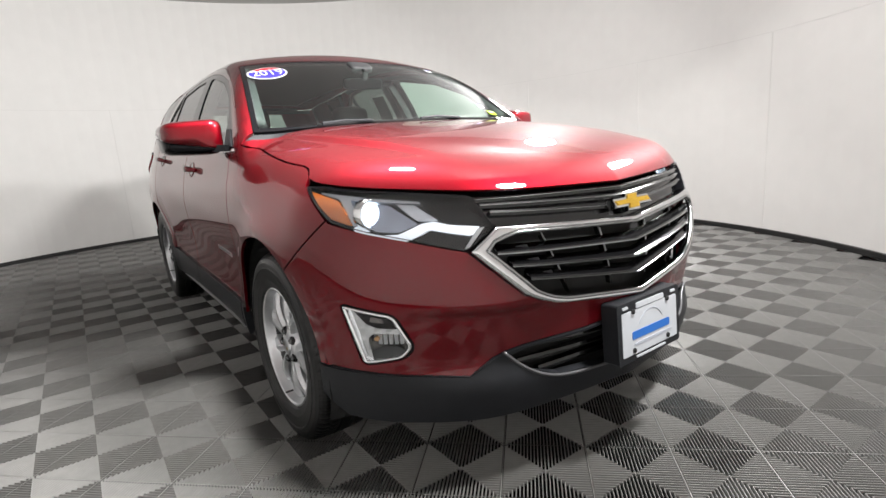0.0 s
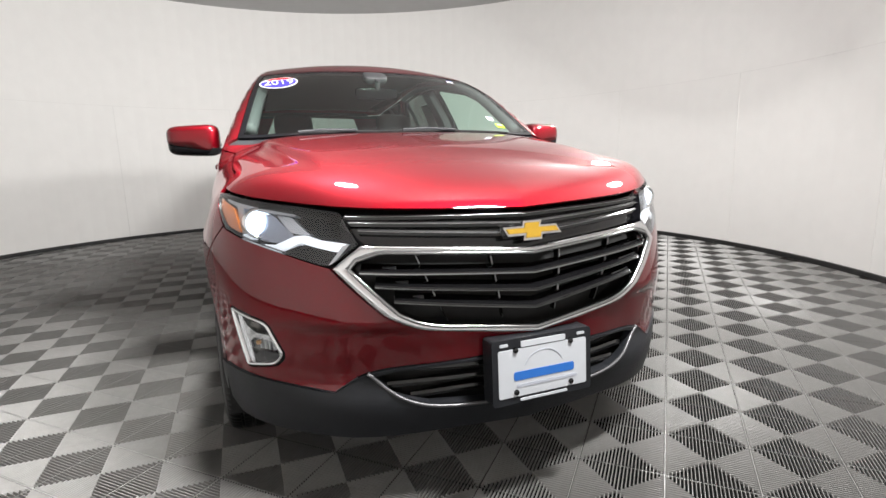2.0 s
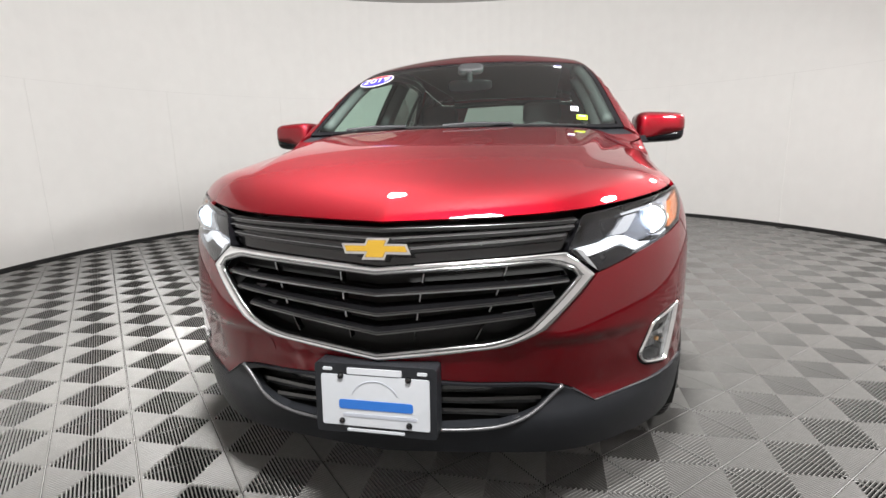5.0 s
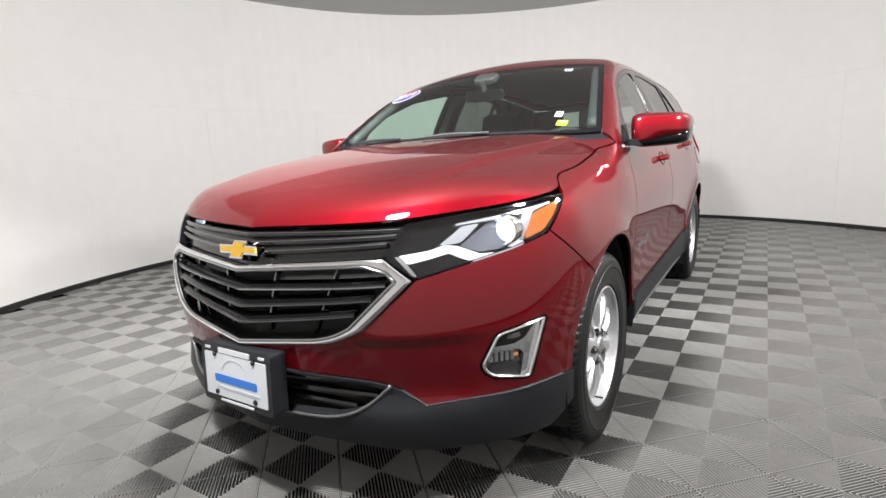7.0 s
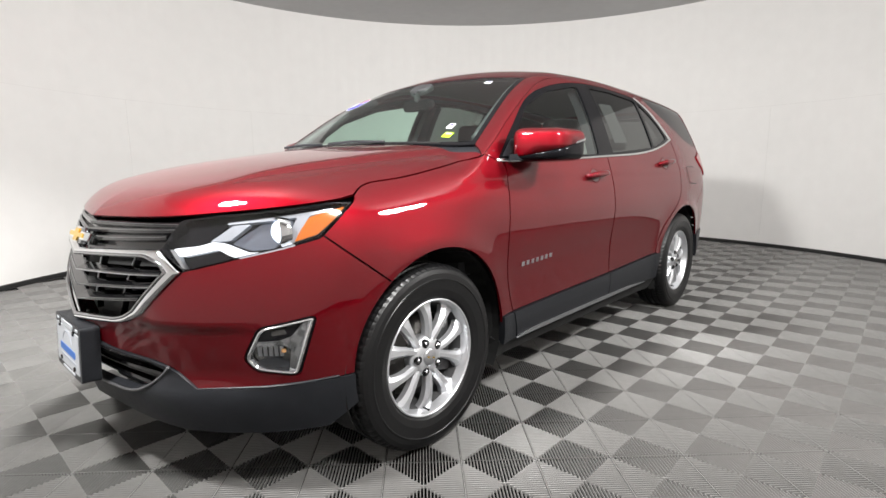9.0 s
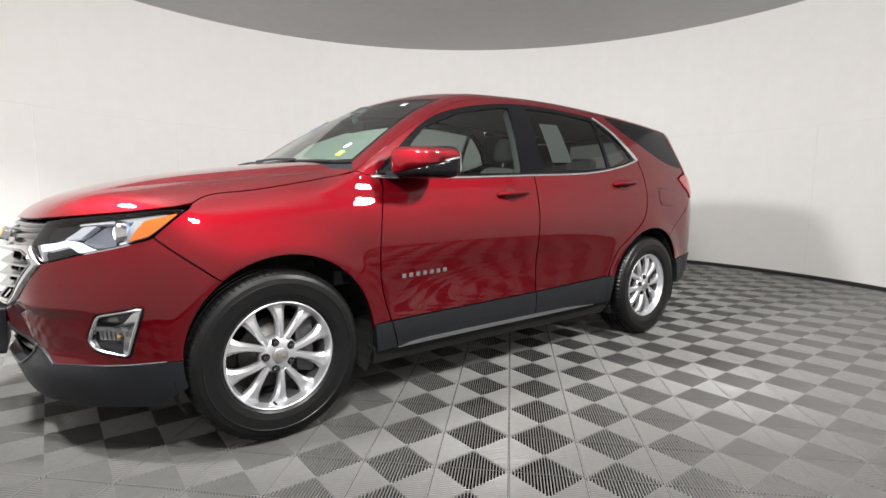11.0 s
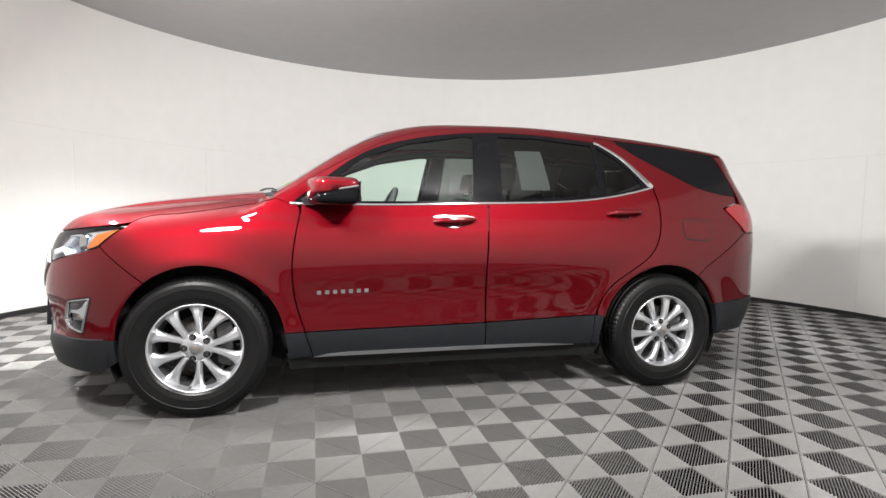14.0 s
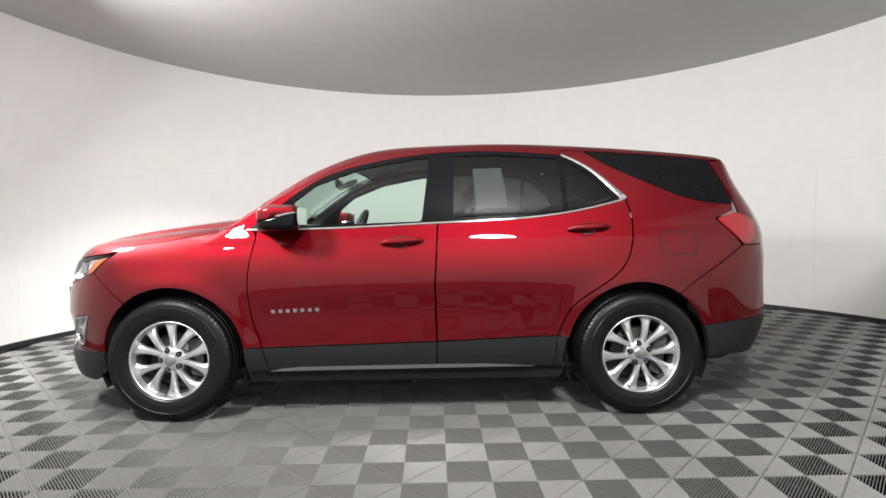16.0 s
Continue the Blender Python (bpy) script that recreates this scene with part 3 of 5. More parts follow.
def arch(cx, cz, a0, a1, r=0.41, tight=0.0, n=26):
    """Points of a wheel opening from angle a0 to a1, in degrees from the rear round over the top."""
    out = []
    for a in np.linspace(a0, a1, n):
        k = r - tight * max(0, (a - 90) / 90) ** 2
        out.append((cx + k * math.cos(radians(a)), cz + k * math.sin(radians(a))))
    return out


ARCH_F, ARCH_R = (0.02, 0.37), (2.70, 0.37)
HOOD_EDGE = smooth_line([(S_NOSE, 0.906), (-0.87, 0.913), (-0.68, 0.924), (-0.53, 0.939), (-0.41, 0.953), (-0.30, 0.971), (-0.262, 0.978)], 6)
HOOD_SIDE = smooth_line([(-0.30, 0.985), (-0.262, 1.006), (-0.13, 1.030), (0.12, 1.068), (0.25, 1.092), (0.36, 1.118)], 5)
edge_s = np.concatenate([HOOD_EDGE[:-1], fl(*HOOD_SIDE)])
EDGE = belt(edge_s[:, 0], edge_s[:, 1])
RAIL = fl(*TOP_LINE)
RAIL3 = belt(RAIL[:, 0], RAIL[:, 1])

# bonnet
cowl_y = np.linspace(0, 1, 14)
end = EDGE[-1]
hood_rear = [(0.235 + (end[0] - 0.235) * t * t, -abs(end[1]) * t) for t in cowl_y]
half = [(p[0], -abs(p[1])) for p in EDGE] + hood_rear[::-1][1:]
half = np.array(half)
outline = np.concatenate([half, (half * (1, -1))[::-1][1:-1]])
hood = skin("hood", lay(outline, crest, 0.018, gap=0.0025), PAINT, car, "long red bonnet with raised folds")

# windscreen and roof
ws_low = [(0.295 + 0.060 * (y / 0.62) ** 2, y) for y in np.linspace(-0.775, 0.775, 29)]
ws_high = [(0.925 + 0.055 * (y / 0.52) ** 2, y) for y in np.linspace(0.622, -0.622, 23)]
ws = np.array(ws_low + ws_high)
band = inset(ws, 0.026)
windshield = skin("windshield", lay(band, crest, 0.04, lift=-0.002, wall=False), SCREEN, car, "green-tinted windscreen with stickers")
windshield.visible_shadow = False
skin("windshield_border", lay(ws, crest, 0.03, gap=0.002, holes=[band], lift=-0.001), GLOSS, windshield)
cowl = np.array(ws_low + [(x + 0.004, -y) for x, y in hood_rear[::-1]] + [(x + 0.004, y) for x, y in hood_rear[1:]])
skin("cowl", lay(cowl, crest, 0.03, lift=-0.012, thick=0.03), PLASTIC, car, "black cowl below the windscreen")
rail_xy = [(p[0], -abs(p[1])) for p in RAIL3]
tail_pts = stern(-np.linspace(S_TAIL - RAIL[-1][0], 0, 14), np.linspace(RAIL[-1][1], 1.515, 14))
left_edge = rail_xy + [(p[0], -abs(p[1])) for p in tail_pts[1:]]
right_edge = [(x, -y) for x, y in left_edge[::-1][1:]]
roof_line = np.array(left_edge + right_edge + [(x, y) for x, y in ws_low[::-1][:1]] + ws_high + [ws_low[0]])
skin("roof", lay(roof_line, crest, 0.035, gap=0.001), PAINT, car, "red roof with windscreen pillars")

# front bumper, from the middle line outwards
w_of = lambda pts: [(s - S_NOSE, z) for s, z in pts]
LAMP = [(-0.250, 0.966), (-0.333, 0.860), (-0.416, 0.830), (-0.513, 0.803), (-0.634, 0.764), (-0.698, 0.826), (-0.655, 0.917), (-0.549, 0.9335), (-0.411, 0.950), (-0.315, 0.9655)]
RING_OUT = smooth_line([(S_NOSE, 0.545), (-0.884, 0.5705), (-0.80, 0.592), (-0.745, 0.625)], 7).tolist() + [(-0.640, 0.762), (-0.698, 0.826)] + smooth_line([(-0.735, 0.824), (-0.90, 0.811), (S_NOSE, 0.797)], 4).tolist()
RING_IN = smooth_line([(S_NOSE, 0.5615), (-0.89, 0.586), (-0.81, 0.606), (-0.772, 0.632)], 7).tolist() + [(-0.676, 0.760), (-0.690, 0.784), (-0.735, 0.802)] + smooth_line([(-0.75, 0.803), (-0.90, 0.792), (S_NOSE, 0.779)], 4).tolist()
FOG = [(-0.343, 0.622), (-0.389, 0.428), (-0.488, 0.450), (-0.513, 0.488), (-0.473, 0.592)]
LIP = [(S_NOSE, 0.492), (-0.95, 0.486), (-0.74, 0.462), (-0.70, 0.450), (-0.678, 0.436), (-0.626, 0.387), (-0.46, 0.400), (-0.406, 0.405)]
arch_bumper = fl(*arch(*ARCH_F, 174, 127, tight=0.03))
fascia_half = w_of(LIP) + w_of(arch_bumper) + w_of([(-0.325, 0.866), (-0.333, 0.858)] + LAMP[2:5] + RING_OUT[::-1][RING_OUT[::-1].index((-0.640, 0.762)) + 1 :])
fog_w = np.array(w_of(FOG))
fog_w = rounded(fog_w, 0.02)
bumper = skin("front_bumper", lay(mirrored(fascia_half), nose, 0.03, gap=0.002, holes=[fog_w, fog_w * (-1, 1)]), PAINT, car, "red front bumper")
INTAKE = [(S_NOSE, 0.480), (-0.95, 0.474), (-0.76, 0.452), (-0.715, 0.436), (-0.75, 0.392), (-0.83, 0.352), (-0.943, 0.342), (S_NOSE, 0.340)]
low_half = w_of([(S_NOSE, 0.255), (-0.85, 0.250), (-0.66, 0.240), (-0.46, 0.236), (-0.33, 0.240)]) + w_of(fl(*arch(*ARCH_F, 190, 174, tight=0.03, n=5))) + w_of(LIP[::-1])
skin("bumper_apron", lay(mirrored(low_half), nose, 0.035, gap=0.002, holes=[mirrored(w_of(INTAKE))], lift=0.006, thick=0.03), PLASTIC, bumper, "black plastic lower apron")

# dark core behind the openings
core_s, core_z = np.linspace(S_NOSE, S_TAIL, 120), np.linspace(0.275, 1.02, 14)
cs, cz = np.meshgrid(core_s, core_z, indexing="ij")
core = belt(cs, np.minimum(cz, np.interp(cs, edge_s[:, 0], edge_s[:, 1], right=1.02) - 0.03))
core_n = slope(core)
core = core - 0.075 * core_n
core[:, :, 2] = np.clip(core[:, :, 2], 0.265, 1.2)
arch_cut = (np.hypot(core[..., 0] - 0.02, core[..., 2] - 0.35) < 0.43) | (np.hypot(core[..., 0] - 2.71, core[..., 2] - 0.35) < 0.43)
core[..., 1] = np.where(arch_cut, np.maximum(core[..., 1], -0.56), core[..., 1])
bm = bmesh.new()
rows = [[[bm.verts.new((p[0], sd * p[1], p[2])) for p in col] for col in core] for sd in (1, -1)]
for grid in rows:
    for i in range(len(core_s) - 1):
        for j in range(len(core_z) - 1):
            bm.faces.new((grid[i][j], grid[i + 1][j], grid[i + 1][j + 1], grid[i][j + 1]))
for i in range(len(core_s) - 1):
    bm.faces.new((rows[0][i][0], rows[0][i + 1][0], rows[1][i + 1][0], rows[1][i][0]))
bmesh.ops.recalc_face_normals(bm, faces=bm.faces)
part("underbody", bm, DARK, car, "dark floor pan and inner wings")

# fenders
fender_line = arch(*ARCH_F, 127, 4, tight=0.03) + [(0.43, 0.424)] + smooth_line([(0.532, 0.424), (0.484, 0.575), (0.466, 0.835), (0.503, 1.06)], 6).tolist() + [(0.487, 1.098)] + [(0.44, 1.105), (0.40, 1.118), (0.372, 1.126)]
fender = np.concatenate([fl(*fender_line), fl(*HOOD_SIDE[::-1]), [(-0.250, 0.968), (-0.325, 0.866)]])
fenders = both("fender", lay(fender, belt, 0.028, gap=0.0030), PAINT, (car, car), "")
pillar = [(0.372, 1.126), (0.40, 1.118), (0.44, 1.105), (0.462, 1.104)] + DLO_TOP.tolist()[1:] + [(2.33, 1.574)] + cut_line(TOP_LINE, 0.372, 2.325)[::-1]
both("roof_rail", lay(fl(*pillar), belt, 0.028, gap=0.0005), PAINT, (car, car))

# doors
door_edge = smooth_line([(0.533, 0.424), (0.485, 0.575), (0.467, 0.835), (0.504, 1.06)], 6).tolist()
front_line = [(1.533, 0.446), (1.526, 0.79), (1.545, 1.125)] + cut_line(BELT_LINE, 0.505, 1.545)[::-1] + door_edge[::-1]
rear_cut = smooth_line([(2.235, 0.474), (2.30, 0.62), (2.46, 0.752), (2.62, 0.89), (2.672, 1.05), (2.672, 1.20), (2.655, 1.258)], 5).tolist()
rear_line = [(1.537, 0.446)] + rear_cut + cut_line(BELT_LINE, 1.549, 2.65)[::-1] + [(1.530, 0.79)]
front_doors = both("front_door", lay(fl(*front_line), belt, 0.028, gap=0.0030), PAINT, (car, car))
rear_doors = both("rear_door", lay(fl(*rear_line), belt, 0.028, gap=0.0030), PAINT, (car, car))
clad_f = [(0.575, 0.292), (1.532, 0.298), (1.533, 0.443), (0.532, 0.421)]
clad_r = [(1.538, 0.298), (2.215, 0.301), (2.228, 0.471), (1.538, 0.443)]
both("cladding", lay(fl(*clad_f), belt, 0.03, gap=0.001, lift=0.012, thick=0.03), PLASTIC, front_doors, "black plastic sill cladding")
both("cladding", lay(fl(*clad_r), belt, 0.03, gap=0.001, lift=0.012, thick=0.03), PLASTIC, rear_doors, "black plastic sill cladding")
both("trim_strip", lay(fl((0.575, 0.290), (2.10, 0.299), (1.95, 0.309), (1.80, 0.315), (1.53, 0.316), (0.75, 0.311), (0.65, 0.305)), belt, 0.03, lift=0.016), SATIN, (car, car), "silver strip along the sill")
both("fender_guard", lay(fl((0.432, 0.424), (0.44, 0.35), (0.45, 0.29), (0.57, 0.292), (0.528, 0.421)), belt, 0.03, gap=0.001, lift=0.010, thick=0.03), PLASTIC, fenders, "black plastic guard behind the wheel")
both("wheel_guard", lay(fl((2.218, 0.301), (2.262, 0.303), (2.262, 0.36), (2.275, 0.42), (2.288, 0.472), (2.231, 0.471)), belt, 0.03, gap=0.001, lift=0.010, thick=0.03), PLASTIC, rear_doors, "black plastic guard before the rear wheel")
both("sill", lay(fl((0.46, 0.21), (2.25, 0.21), (2.28, 0.30), (0.44, 0.30)), belt, 0.04, lift=-0.01, thick=0.05), DARK, (car, car))

# window frames and panes
DLO = DLO_TOP.tolist() + DLO_REAR.tolist()[1:] + BELT_LINE.tolist()[::-1]
win_f = [(0.645, 1.118), (1.452, 1.142), (1.500, 1.528), (1.43, 1.526), (1.09, 1.462), (0.83, 1.362), (0.71, 1.265)]
win_r = [(1.640, 1.152), (2.285, 1.198), (2.285, 1.518), (1.92, 1.545), (1.655, 1.541)]
win_q = [(2.318, 1.203), (2.49, 1.238), (2.585, 1.270), (2.52, 1.360), (2.43, 1.438), (2.318, 1.510)]
wins = [rounded(fl(*w), 0.02) for w in (win_f, win_r, win_q)]
both("window_frame", lay(fl(*DLO), belt, 0.03, gap=0.001, holes=wins, lift=-0.001, thick=0.015), GLOSS, (car, car), "gloss black window surround")
for doors, poly, mat, label in ((front_doors, wins[0], WINDOW, "lightly tinted front window"), (rear_doors, wins[1], PRIVACY, "dark privacy glass"), (rear_doors, wins[2], PRIVACY, "dark quarter glass")):
    for ob in both("window", lay(poly, belt, 0.04, lift=-0.006, wall=False), mat, doors, label):
        ob.visible_shadow = False

# chrome along the windows
line = fl(*BELT_LINE)
p3 = belt(line[:, 0], line[:, 1])
for sd in (1, -1):
    part("belt_chrome", sweep(p3 * (1, sd, 1), slope(p3) * (1, sd, 1), dome(0.015, 0.006)), CHROME, car, "bright chrome strip under the windows", True)
    line2 = fl(*(DLO_REAR[::-1]))
    q3 = belt(line2[:, 0], line2[:, 1])
    wide = lambda t: dome(0.040 - 0.024 * t, 0.006)
    part("pillar_chrome", sweep(q3 * (1, sd, 1), slope(q3) * (1, sd, 1), wide), CHROME, car, "", True)

# quarters, rear bumper, tailgate and dark rear glass
D_LOW = smooth_line([(2.47, 1.546), (2.60, 1.462), (2.79, 1.368), (3.03, 1.266), (3.30, 1.225)], 5).tolist()
quarter = [(2.246, 0.474)] + [(x + 0.004, z) for x, z in rear_cut[1:-1]] + [(2.664, 1.258)] + [(x + 0.004, z) for x, z in DLO_REAR.tolist()[::-1][1:]] + [(2.335, 1.574)] + cut_line(TOP_LINE, 2.34, 2.46) + D_LOW + [(3.30, 1.185), (3.18, 1.142), (3.245, 1.075), (3.325, 0.985)] + [(3.0, 0.765)] + arch(*ARCH_R, 56, 168)
quarters = both("quarter_panel", lay(fl(*quarter), belt, 0.028, gap=0.0030), PAINT, (car, car))
d_glass = D_LOW + [(3.31, 1.235), (3.27, 1.36), (3.215, 1.49)] + cut_line(TOP_LINE, 2.49, 3.2)[::-1]
both("rear_side_glass", lay(fl(*d_glass), belt, 0.03, gap=0.001, lift=-0.003), GLOSS, (car, car), "black glass wrapping to the tailgate")
s_corner = [float(v) for v in fl((3.21, 1.49), (3.31, 1.23), (3.30, 1.185), (3.325, 0.985))[:, 0]]
wt = [S_TAIL - s for s in s_corner]
gate_half = [(0, 0.62), (0.75, 0.62), (0.78, 0.99), (wt[3] - 0.012, 0.986), (wt[2] - 0.03, 1.19), (wt[1] - 0.012, 1.232), (wt[0] - 0.01, 1.494), (0, 1.511)]
gate_hole = [(0, 1.165), (0.60, 1.175), (0.57, 1.470), (0, 1.486)]
gate = skin("tailgate", lay(mirrored(gate_half), stern, 0.05, holes=[mirrored(gate_hole)]), PAINT, car, "red tailgate")
pane = skin("rear_window", lay(mirrored(gate_hole), stern, 0.06, lift=-0.004, wall=False), REAR_PANE, gate)
seal_line = mirrored([(0, 1.489), (wt[0] - 0.03, 1.474), (wt[0] - 0.03, 1.515), (0, 1.530)])
skin("gate_seal", lay(seal_line, stern, 0.05, lift=-0.03, wall=False), DARK, gate)
pane.visible_shadow = False
# added dark bar inside the tail that blocks light leaking under the roof edge
bar_y = np.linspace(-0.54, 0.54, 9)
bar_pts = np.stack([3.385 - 0.06 * (bar_y / 0.54) ** 2, bar_y, 1.511 - 0.012 * (bar_y / 0.54) ** 2], -1)
part("roof_leak_block", sweep(bar_pts, np.tile((0, 0, 1.0), (9, 1)), [(-0.045, -0.014), (0.045, -0.014), (0.045, 0.014), (-0.045, 0.014)]), DARK, car)
tail_lamp = fl((3.185, 1.140), (3.25, 1.072), (3.33, 0.988), (3.40, 0.995), (3.43, 1.05), (3.42, 1.13), (3.30, 1.178))
both("tail_lamp", lay(rounded(tail_lamp, 0.02), belt, 0.02, gap=0.002, lift=0.008), RED_LENS, (car, car), "bright red tail lamp")
lowr = fl((3.11, 0.526), (3.30, 0.545))
rear_half = [(0, 0.56), (0.6, 0.56)] + [(S_TAIL - s, z) for s, z in lowr[::-1]] + [(S_TAIL - s, z) for s, z in fl(*arch(*ARCH_R, 22, 56, n=8))] + [(S_TAIL - float(fl((3.0, 0.765))[0, 0]), 0.765), (wt[3], 0.982), (0.78, 0.985), (0.755, 0.615), (0, 0.615)]
rear_bumper = skin("rear_bumper", lay(mirrored(rear_half), stern, 0.035, gap=0.002), PAINT, car, "red rear bumper")
rear_low = [(0, 0.34), (0.55, 0.34), (S_TAIL - 3.27, 0.345)] + [(S_TAIL - s, z) for s, z in fl(*arch(*ARCH_R, -4, 22, n=6))] + [(S_TAIL - s, z) for s, z in lowr] + [(0.6, 0.557), (0, 0.557)]
skin("bumper_apron", lay(mirrored(rear_low), stern, 0.04, gap=0.001, lift=0.008, thick=0.04), PLASTIC, rear_bumper, "black plastic rear apron")
fuel = rounded(fl((2.835, 0.945), (3.035, 0.935), (3.050, 1.058), (2.835, 1.062)), 0.035)
skin("flap_gap", lay(inset(fuel, -0.0065), belt, 0.03, gap=0.0, lift=0.0012, thick=0.001), DARK, quarters[0], "dark gap round the flap")
skin("fuel_flap", lay(fuel, belt, 0.03, gap=0.0, lift=0.0024, thick=0.001), PAINT, quarters[0], "")

# ---- grille, lamps and plate ----
def strip_on_nose(z_mid, z_end, w_end, back, n=41):
    """A line across the nose, set back from the skin, from -w_end to w_end."""
    w = np.linspace(-w_end, w_end, n)
    z = z_mid + (z_end - z_mid) * (np.abs(w) / w_end) ** 1.05
    p = nose(w, z)
    nm = slope(p)
    return p - back * nm, nm


BAR = material("grille_bar_black", (0.004, 0.004, 0.0045), 0.14, grain=0.2, specular=0.7)
BAR_EDGE = material("dark_chrome", (0.34, 0.345, 0.35), 0.16, metal=1.0, grain=0.05)
EDGE_GREY = material("grey_trim", (0.10, 0.10, 0.105), 0.35, metal=0.5, grain=0.1)
grille = tagged(new("grille"), "wide black grille in a chrome surround")
grille.parent = car
ring_out, ring_in = mirrored(w_of(RING_OUT)), mirrored(w_of(RING_IN))
part("surround", loft_ring(ring_out, ring_in, nose, 0.003, 0.009), CHROME, grille, "bright chrome surround", True)
rim = dense(ring_in, 0.02)
rp = nose(rim[:, 0], rim[:, 1])
rn = slope(rp)
part("inner_bead", sweep(rp + 0.004 * rn, rn, dome(0.012, 0.008), closed=True), BAR_EDGE, grille, "", True)
skin("backing", lay(ring_in, nose, 0.04, lift=-0.062, wall=False), DARK, grille)
for z, ze, we in ((0.728, 0.756, 0.368), (0.675, 0.716, 0.338), (0.624, 0.672, 0.300)):
    p, nm = strip_on_nose(z, ze, we, 0.004)
    part("slat", sweep(p, nm, [(-0.021, -0.030), (-0.014, -0.040), (0.004, -0.040), (0.009, -0.004), (0.006, 0.002), (0.000, 0.000)]), BAR, grille, "black grille slat", False)
    part("slat_edge", sweep(p, nm, [(0.0030, 0.0022), (0.0080, 0.0014), (0.0095, -0.004), (0.0105, -0.002), (0.0086, 0.0030), (0.0040, 0.0040)]), BAR_EDGE, grille, "", False)
    for sd in (-1, 1):
        q, qn = strip_on_nose(z + 0.006, ze + 0.006, we, 0.008)
        q, qn = (q[-5:], qn[-5:]) if sd > 0 else (q[:5][::-1], qn[:5][::-1])
        tip = lambda t: [(-0.002 - 0.008 * (1 - t), -0.014), (0.004, -0.002), (0.003, -0.012), (-0.002 - 0.008 * (1 - t), -0.020)]
        part("slat_tip", sweep(q, qn, tip), EDGE_GREY, grille, "silver slat tip")
for w in (-0.25, -0.09, 0.09, 0.25):
    z = np.linspace(0.590, 0.785, 10)
    p = nose(np.full(10, w) * (1 - 0.25 * (0.785 - z) / 0.2), z)
    nm = slope(p)
    part("divider", sweep(p - 0.030 * nm, nm, [(-0.0022, 0), (-0.0022, -0.02), (0.0022, -0.02), (0.0022, 0), (0.0, 0.002)]), BAR, grille)
    for zc in (0.757, 0.706, 0.655):
        zc += 0.03 * abs(w) / 0.3
        k = np.linspace(zc - 0.013, zc + 0.011, 4)
        q = nose(w * (1 - 0.25 * (0.785 - k) / 0.2), k)
        part("clip", sweep(q - 0.026 * slope(q), slope(q), dome(0.0032, 0.0016, 3)), SATIN, grille)
UPPER = [(S_NOSE, 0.800), (-0.88, 0.816), (-0.735, 0.828), (-0.704, 0.832), (-0.646, 0.888), (-0.66, 0.920), (-0.87, 0.909), (S_NOSE, 0.902)]
upper = mirrored(w_of(UPPER))
skin("upper_panel", lay(upper, nose, 0.025, lift=-0.028, wall=False), BAR, grille, "black upper grille")
for z, ze, we in ((0.836, 0.866, 0.372), (0.866, 0.888, 0.392), (0.893, 0.905, 0.400)):
    p, nm = strip_on_nose(z, ze, we, 0.010)
    part("slat", sweep(p, nm, [(-0.007, 0.0), (-0.005, -0.02), (0.005, -0.02), (0.008, 0.0), (0.0, 0.004)]), BAR, grille)
    part("slat_edge", sweep(p, nm, dome(0.0035, 0.0055, 3)), BAR_EDGE, grille)

# bow-shaped badge, a plain gold shape with a bright rim
badge_at = Vector(nose(np.array([0.0]), np.array([0.840]))[0].tolist())
badge_n = Vector(slope(np.array([badge_at]))[0].tolist())
bow = [(-0.083, -0.014), (-0.030, -0.014), (-0.036, -0.029), (0.026, -0.029), (0.031, -0.014), (0.096, -0.014), (0.083, 0.014), (0.030, 0.014), (0.036, 0.029), (-0.026, 0.029), (-0.031, 0.014), (-0.096, 0.014)]
badge_m = Matrix.Translation(badge_at + badge_n * 0.004) @ Matrix((Vector((0, -1, 0)), badge_n.cross(Vector((0, -1, 0))), badge_n)).transposed().to_4x4()
badge = part("badge", prism(bow, -0.02, 0.010), CHROME, car, "gold and chrome badge")
badge.matrix_basis = badge_m
bm = prism([tuple(p) for p in inset(np.array(bow), 0.0065)], 0.009, 0.0135)
part("badge_face", bm, GOLD, badge, "gold face")

# headlights
lamp_line = np.array(LAMP)
lamp_line = rounded(lamp_line, 0.012)
headlights = [tagged(new("headlight"), "lit headlight with white light blade and amber corner") for _ in (L, R)]
for h in headlights:
    h.parent = car
for ob in both("lens", lay(lamp_line, belt, 0.022, gap=0.0025, lift=0.002, thick=0.004), LENS_CLEAR, headlights, "clear lens"):
    ob.visible_shadow = False
both("housing", lay(lamp_line, belt, 0.022, lift=-0.045, wall=False), LAMP_GREY, headlights, "dark lamp housing")
both("bezel", lay(lamp_line, belt, 0.016, gap=0.003, holes=[inset(lamp_line, 0.008)], lift=0.0005, thick=0.045), GLOSS, headlights)
blade = rounded([(-0.668, 0.832), (-0.604, 0.842), (-0.572, 0.854), (-0.545, 0.850), (-0.520, 0.836), (-0.494, 0.822), (-0.460, 0.822), (-0.424, 0.832), (-0.400, 0.850), (-0.388, 0.842), (-0.415, 0.815), (-0.458, 0.803), (-0.500, 0.800), (-0.532, 0.812), (-0.560, 0.832), (-0.600, 0.820), (-0.648, 0.808)], 0.005)
both("light_blade", lay(blade, belt, 0.012, lift=-0.012, thick=0.03), LED, headlights, "glowing white light blade")
arm = rounded([(-0.582, 0.856), (-0.556, 0.880), (-0.532, 0.904), (-0.492, 0.908), (-0.514, 0.882), (-0.534, 0.860), (-0.556, 0.856)], 0.005)
